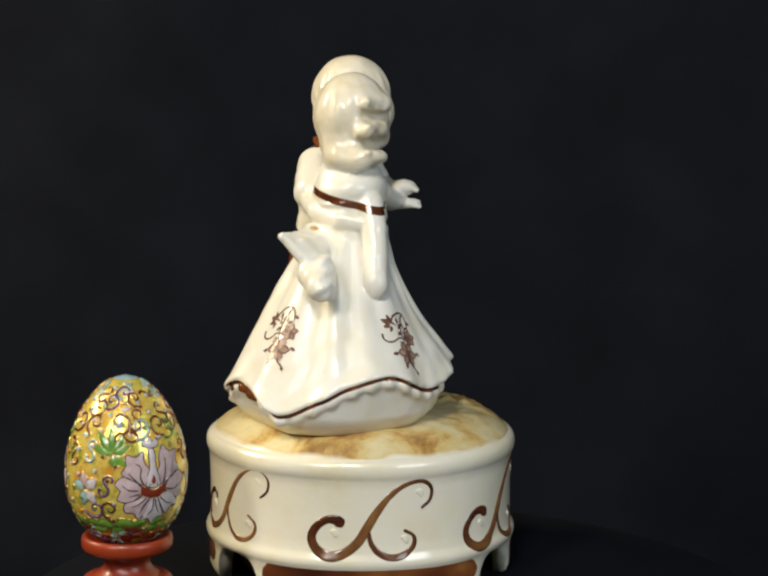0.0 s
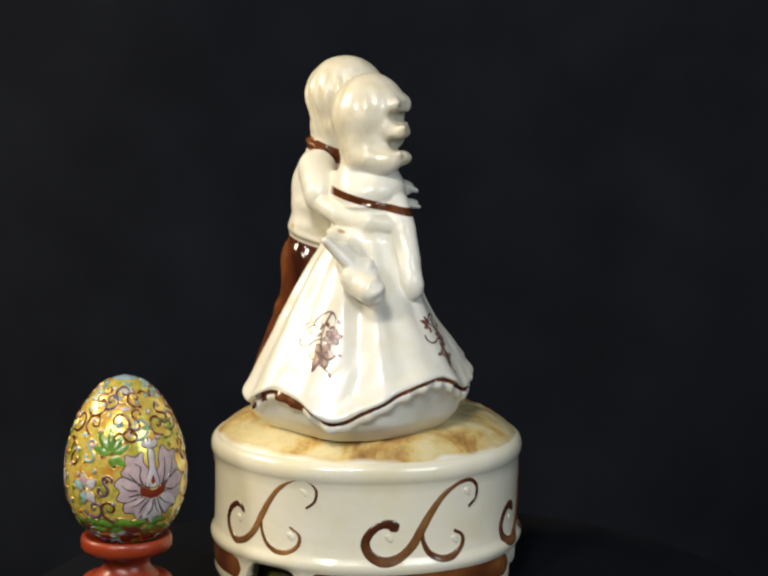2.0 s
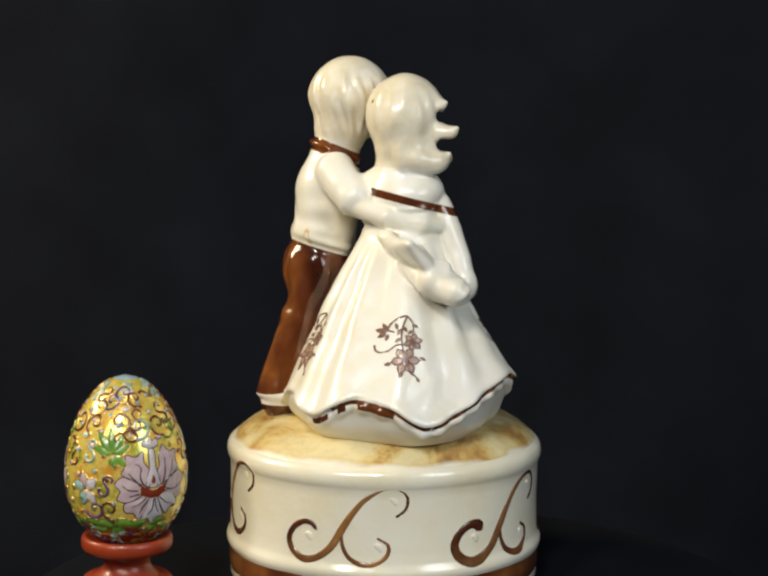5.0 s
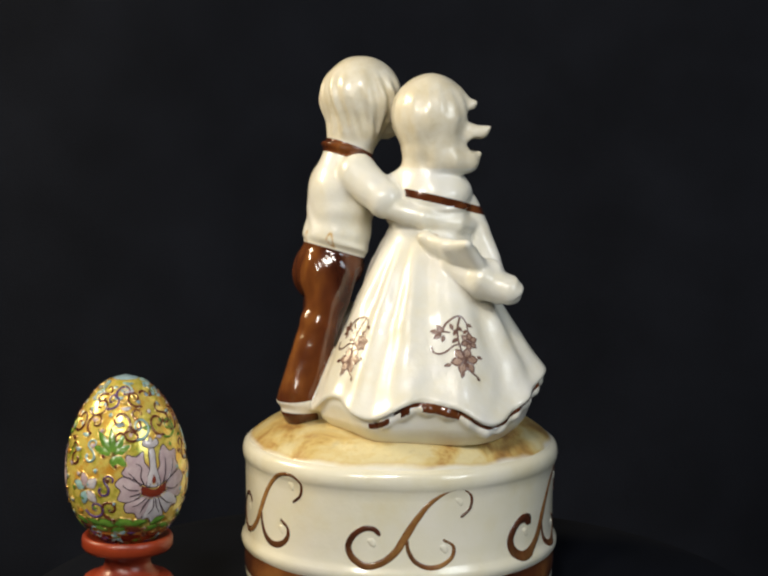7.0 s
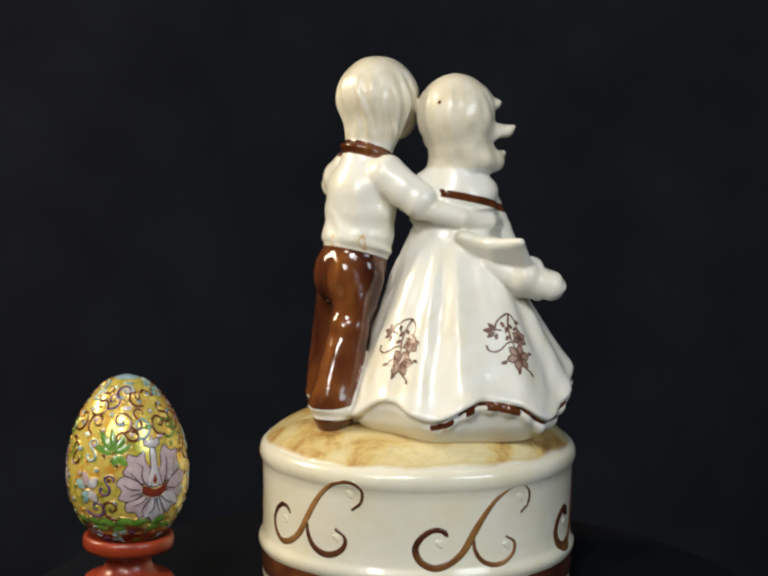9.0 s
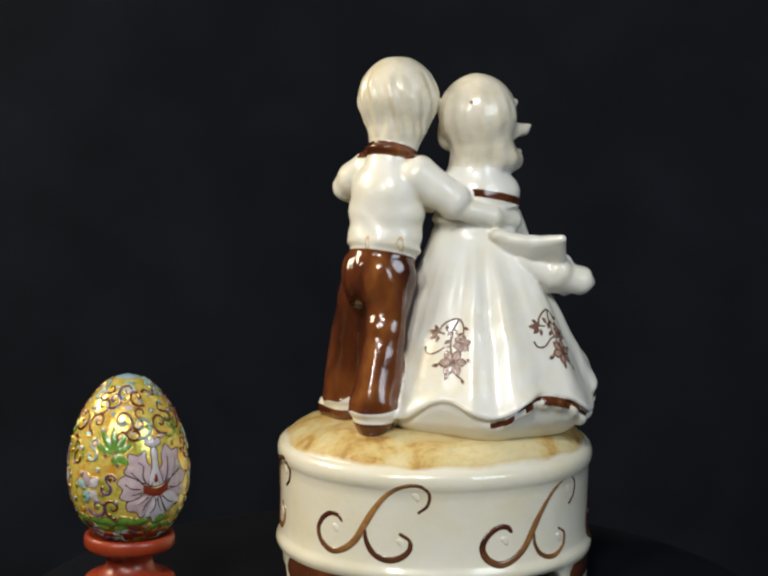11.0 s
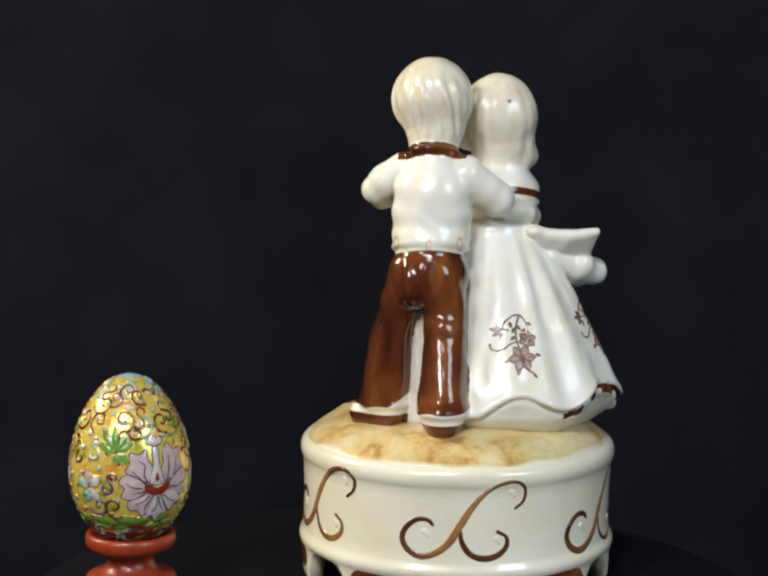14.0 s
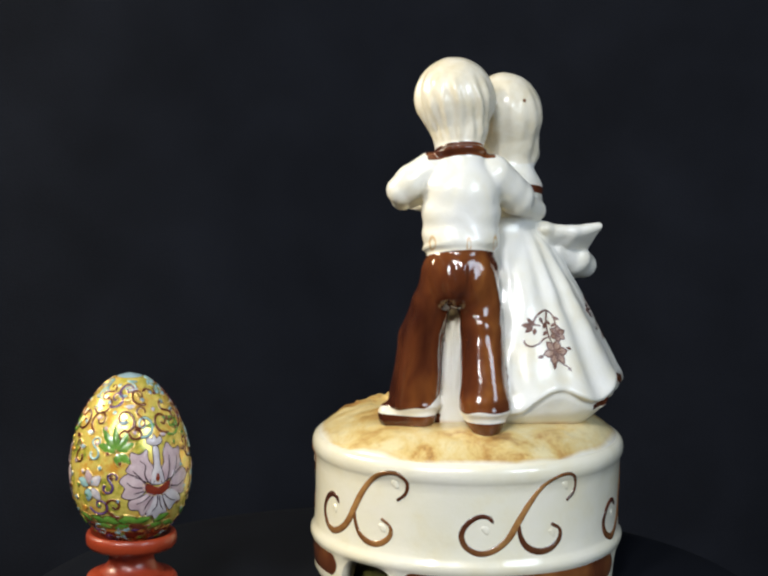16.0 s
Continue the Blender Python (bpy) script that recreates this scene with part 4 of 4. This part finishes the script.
FLOWER = (
    ("pink", "dark", [(-2.0, 2.2), (-1.8, 7.0), (-3.4, 9.6), (-3.6, 12.6), (-6.0, 11.2), (-8.8, 11.8), (-9.0, 8.6), (-10.2, 6.6), (-7.4, 4.6)]),
    ("pink", "dark", [(-4.6, 1.6), (-7.4, 3.8), (-10.4, 4.6), (-12.6, 2.4), (-11.0, 0.4), (-12.0, -2.2), (-8.6, -3.0), (-5.0, -0.8)]),
    ("pink", "dark", [(-3.4, -1.8), (-6.0, -3.2), (-9.4, -4.4), (-9.2, -7.0), (-6.6, -7.4), (-5.2, -9.4), (-2.6, -7.4), (-1.2, -3.0)]),
    ("white", "dark", [(-0.9, -2.6), (-2.4, -6.6), (-3.6, -9.8), (-1.0, -9.6), (0.4, -12.0), (2.0, -9.6), (4.4, -9.4), (2.6, -6.0), (1.2, -2.6)]),
    ("white", "dark", [(2.0, -2.4), (4.0, -6.0), (6.4, -8.6), (8.0, -6.6), (10.6, -6.4), (9.2, -3.6), (5.2, -1.2)]),
    ("pink", "dark", [(5.2, 1.4), (5.4, -0.8), (9.0, -3.2), (12.6, -2.8), (12.0, 0.0), (13.6, 2.4), (11.0, 4.8), (8.0, 3.8)]),
    ("pink", "dark", [(2.2, 2.2), (7.6, 4.6), (10.8, 6.4), (9.8, 8.8), (10.4, 12.0), (7.4, 11.8), (5.2, 14.0), (3.2, 11.0), (3.2, 8.4), (1.9, 6.0)]),
)
VEINS = [[(-3.4, 2.2), (-4.6, 5.0), (-4.2, 8.0), (-6.2, 9.6)], [(-4.4, 1.8), (-6.6, 4.4), (-8.6, 6.4)], [(-5.4, 0.4), (-8.6, 0.8), (-10.6, 2.4)], [(-5.0, -0.8), (-8.4, -1.6)],
         [(-2.6, -2.4), (-5.2, -4.4), (-7.4, -5.2)], [(-1.6, -2.7), (-3.6, -5.4), (-4.6, -7.6)], [(0, -2.7), (0, -6.4), (-1.8, -8.4)], [(0.6, -2.7), (1.4, -6.0), (2.8, -8.2)],
         [(2.4, -2.4), (5.2, -4.8), (7.6, -5.6)], [(5.0, 0.2), (8.4, -0.6), (11.2, 0.6)], [(4.8, 1.8), (7.4, 5.6), (8.6, 9.4)], [(3.4, 1.8), (4.6, 5.6), (5.0, 10.6)]]


def make_egg():
    egg = tagged(new("cloisonne_egg"), "gilt cloisonne enamel egg with curls and pink flower, on red stand", "egg")
    egg.location = EGG_AT + Vector((0, 0, EGG_Z))
    profile = [(egg_radius(s), s * EGG_H) for s in (0.5 - 0.5 * math.cos(math.pi * i / 48) for i in range(49))]
    profile[0], profile[-1] = (0, 0), (0, EGG_H)
    part("shell", lathe(profile, 96, False), GOLD, egg, "gold enamelled shell")
    rng = random.Random(4)

    def stroke(shape, place, width, colour, high=0.30):
        bm = bmesh.new()
        ribbon(bm, rounded(shape, 3), lambda t: width * (1 - 0.35 * t), high, place, 4)
        curl = part("curl", bm, ENAMELS[colour] if colour in ENAMELS else WIRE, egg)
        bm = bmesh.new()
        ribbon(bm, rounded(shape, 3), lambda t: 1.28 * width * (1 - 0.3 * t), 0.42 * high, place, 3)
        part("wire_edge", bm, WIRE, curl)

    def petal(place, outline, colour, name, edge=True, label=""):
        bm = bmesh.new()
        pts = rounded([*outline, outline[0]], 3)[:-1]
        cx, cy = sum(q.x for q in pts) / len(pts), sum(q.y for q in pts) / len(pts)
        mid = bm.verts.new(place(cx, cy, 0.34))
        inner = [bm.verts.new(place(cx + 0.6 * (q.x - cx), cy + 0.6 * (q.y - cy), 0.32)) for q in pts]
        ring = [bm.verts.new(place(q.x, q.y, 0.08)) for q in pts]
        n = len(pts)
        for i in range(n):
            j = (i + 1) % n
            bm.faces.new((mid, inner[i], inner[j]))
            bm.faces.new((inner[i], ring[i], ring[j], inner[j]))
        ob = part(name, bm, ENAMELS[colour], egg, label)
        if edge:
            bm = bmesh.new()
            ribbon(bm, [*pts, pts[0]], lambda t: 0.22, 0.42, place, 3)
            part("wire_edge", bm, WIRE if edge is True else ENAMELS[edge], ob)

    # flower and leaves on the side that is seen, and twice more round the egg
    for turn in (0, 130, 222):
        heart = on_egg(-56.5 + turn, 0.395, 0)
        for colour, edge, outline in FLOWER:
            mu, mv = sum(q[0] for q in outline) / len(outline), sum(q[1] for q in outline) / len(outline)
            petal(heart, [(mu + 1.16 * (u - mu), mv + 1.16 * (v - mv)) for u, v in outline], colour, "petal", edge)
        for vein in VEINS:
            bm = bmesh.new()
            ribbon(bm, rounded(vein, 3), lambda t: 0.27 * (1 - 0.4 * t), 0.27, lambda u, v, h: heart(u, v, h + 0.27), 3)
            part("vein", bm, ENAMELS["dark"], egg)
        petal(heart, [(-2.6, 1.2), (-2.4, 4.4), (-1.2, 8.0), (-1.2, 13.0), (0, 15.2), (1.2, 13.0), (1.2, 8.0), (2.2, 4.4), (2.4, 1.2)], "white", "petal", "dark")
        petal(heart, [(-1.0, 14.2), (-3.4, 15.4), (-2.6, 17.2), (-1.2, 16.4), (0, 18.0), (1.2, 16.4), (2.6, 17.2), (3.2, 15.4), (1.0, 14.2)], "white", "petal", "dark")
        petal(heart, [(-5.4, 0.6), (-4.0, 2.0), (-1.8, 0.7), (0, 0.3), (2.0, 0.8), (4.4, 2.1), (5.7, 1.0), (4.2, -1.6), (1.6, -2.8), (-1.6, -2.7), (-4.0, -1.5)], "red", "flower_heart", True, "dark red flower heart")
        petal(heart, [(-1.3, 3.2), (0, 6.2), (1.3, 3.2), (0, 2.0)], "red", "flower_heart")
        leaf = on_egg(-95 + turn, 0.635, 0)
        for ang, length in ((160, 8.5), (128, 11), (98, 9.5), (62, 8.5), (30, 7.0), (-40, 6.0), (-80, 5.0)):
            c, s = math.cos(radians(ang)), math.sin(radians(ang))
            petal(leaf, [(c * l - s * w, s * l + c * w - 2) for l, w in ((0, 0.2), (length * 0.4, 1.6), (length, 0), (length * 0.4, -1.6))], "green", "leaf")
        low = on_egg(-98 + turn, 0.185, 0)
        for u, ang in ((-9, 160), (-6, 20), (-3, 160), (0, 20), (1.5, 165), (5, 15), (8, 150), (12, 20)):
            c, s = math.cos(radians(ang)), math.sin(radians(ang))
            petal(low, [(u + c * l - s * w, s * l + c * w) for l, w in ((0, 0.2), (3.0, 1.9), (7.0, 0.2), (3.0, -1.5))], "green", "leaf")
        side = on_egg(-123 + turn, 0.40, 0)
        for ang, colour in ((100, "pink"), (40, "white"), (160, "teal"), (250, "teal"), (310, "white")):
            c, s = math.cos(radians(ang)), math.sin(radians(ang))
            petal(side, [(c * l - s * w, s * l + c * w) for l, w in ((0.3, 0.2), (3, 1.9), (6, 0.2), (3, -1.9))], colour, "petal")
    # curls over the gold ground, the same three times round
    for turn in (0, 130, 222):
        for shape, az, s, spin, tone, hand in CURLS:
            k = 1.28 if s < 0.85 else 1.05
            stroke([(u * k * hand, v * k) for u, v in shape], on_egg(az + turn, s, spin), 0.50, tone, 0.40)
    for s, count in ((0.07, 11), (0.13, 14), (0.905, 9), (0.95, 6)):
        for i in range(count):
            k = rng.uniform(0.85, 1.1)
            stroke([(u * k * rng.choice((-1, 1)), v * k) for u, v in CURL], on_egg(360 * (i + rng.random()) / count, s, rng.uniform(-180, 180)), 0.40, rng.choice(("brown", "teal", "purple", "gilt")), 0.36)
    # gilt beads between the curls
    for i in range(230):
        s = 0.04 + 0.92 * (i + 0.5) / 230
        az = 137.5 * i
        d = min(abs((az + 61 - t + 180) % 360 - 180) for t in (0, 130, 222))
        if (0.17 < s < 0.58 and d < 27) or (s < 0.74 and s > 0.5 and d < 10):
            continue
        place = on_egg(az, s, 0)
        k = rng.choice((0.9, 0.9, 1.6, 2.0))
        tone = rng.choice(("teal", "blue", "green", "green", "brown", "pink", "orange") if s < 0.8 else ("teal", "blue", "white", "teal"))
        if s < 0.2:
            tone = rng.choice(("green", "green", "brown", "purple"))
        petal(place, [(-k, 0.1 * k), (0, 0.9), (k, 0.25 * k), (0.1, -0.9)], tone, "enamel_dot")
    # dark leaves and scrolls round the foot of the egg
    for i in range(16):
        place = on_egg(22.5 * i, 0.055 + 0.02 * (i % 2), 0)
        petal(place, [(-2.0, -0.6), (-0.6, 1.3), (2.2, 0.5), (0.4, -1.3)], ("brown", "green", "purple", "dark")[i % 4], "leaf")
    for i in range(18):
        place = on_egg(20 * i + 6, 0.155, 0)
        lean = 1 if i % 2 else -1
        petal(place, [(-3.0 * lean, -1.0), (-0.4 * lean, 1.8), (3.0 * lean, 1.2), (0.6 * lean, -1.4)], ("green", "green", "brown")[i % 3], "leaf")
    band = [(egg_radius(q) + 0.00008, q * EGG_H) for q in (0.012, 0.03, 0.05, 0.07, 0.09, 0.105, 0.118)]
    part("foot_band", lathe(band, 72, False), ENAMELS["red"], egg, "dark red enamel band round the foot")
    bm = lathe([(egg_radius(s) + 0.0003, s * EGG_H) for s in (0.987, 0.990, 0.993, 0.996)] + [(0, EGG_H + 0.0004)], 48, False)
    part("cap", bm, ENAMELS["blue"], egg, "pale blue enamel cap")
    return egg


def make_stand():
    stand = tagged(new("egg_stand"), "red lacquered turned wooden egg stand on black cloth", "egg stand")
    stand.location = EGG_AT
    ring = [(9.5, 27.2), (12.6, 26.9), (14.8, 27.4), (15.7, 28.6), (15.8, 31.0), (15.4, 32.2), (14.6, 32.7), (13.4, 32.2), (11.5, 30.9), (6, 29.2), (0, 28.7)]
    part("cup", lathe([(r * MM, z * MM) for r, z in ring], 96), LACQUER, stand, "shallow red cup that holds the egg")
    neck = [(12.0, 17.9), (9.6, 19.6), (8.2, 21.6), (7.9, 23.6), (8.6, 25.6), (10.0, 27.4)]
    part("neck", lathe([(q.x * MM, q.y * MM) for q in rounded(neck, 4)], 80), LACQUER, stand)
    base = [(17.5, 0), (18.4, 1.2), (18.2, 3.2), (16.5, 5.2), (14.6, 7.5), (14.2, 10), (15.0, 12), (16.0, 14.0), (15.9, 16.0), (14.6, 17.6), (12.0, 18.3), (9, 18.6)]
    part("foot", lathe([(q.x * MM, q.y * MM) for q in rounded(base, 3)], 96), LACQUER, stand)
    return stand


disc_cloth()
backdrop()
room_shell()
music_box = make_music_box()
egg_thing = make_egg()
stand_thing = make_stand()


# ---- movement ----
def motions():
    rate = 8.509
    rows = []
    for i in range(33):
        t = 0.5 * i
        a = radians(rate * t)
        x, y = -0.02180, -0.00496
        rows.append((t, pose(x * math.cos(a) - y * math.sin(a), x * math.sin(a) + y * math.cos(a), 0, 0, 0, rate * t)))
    walk(music_box, rows)
    # the egg and its stand are nudged a little as the cloth is dragged
    shifts = [(0, 0, 0), (2, -0.0002, 0), (4, -0.0001, 0), (6.5, 0.0, 0.0003), (9, 0.0003, 0.0012), (11.5, 0.0006, 0.0023), (14, 0.0008, 0.0035), (16, 0.0009, 0.0041)]
    for ob, z in ((egg_thing, EGG_Z), (stand_thing, 0.0)):
        walk(ob, [(t, pose(EGG_AT.x + dx, EGG_AT.y + dy, z)) for t, dx, dy in shifts])


motions()
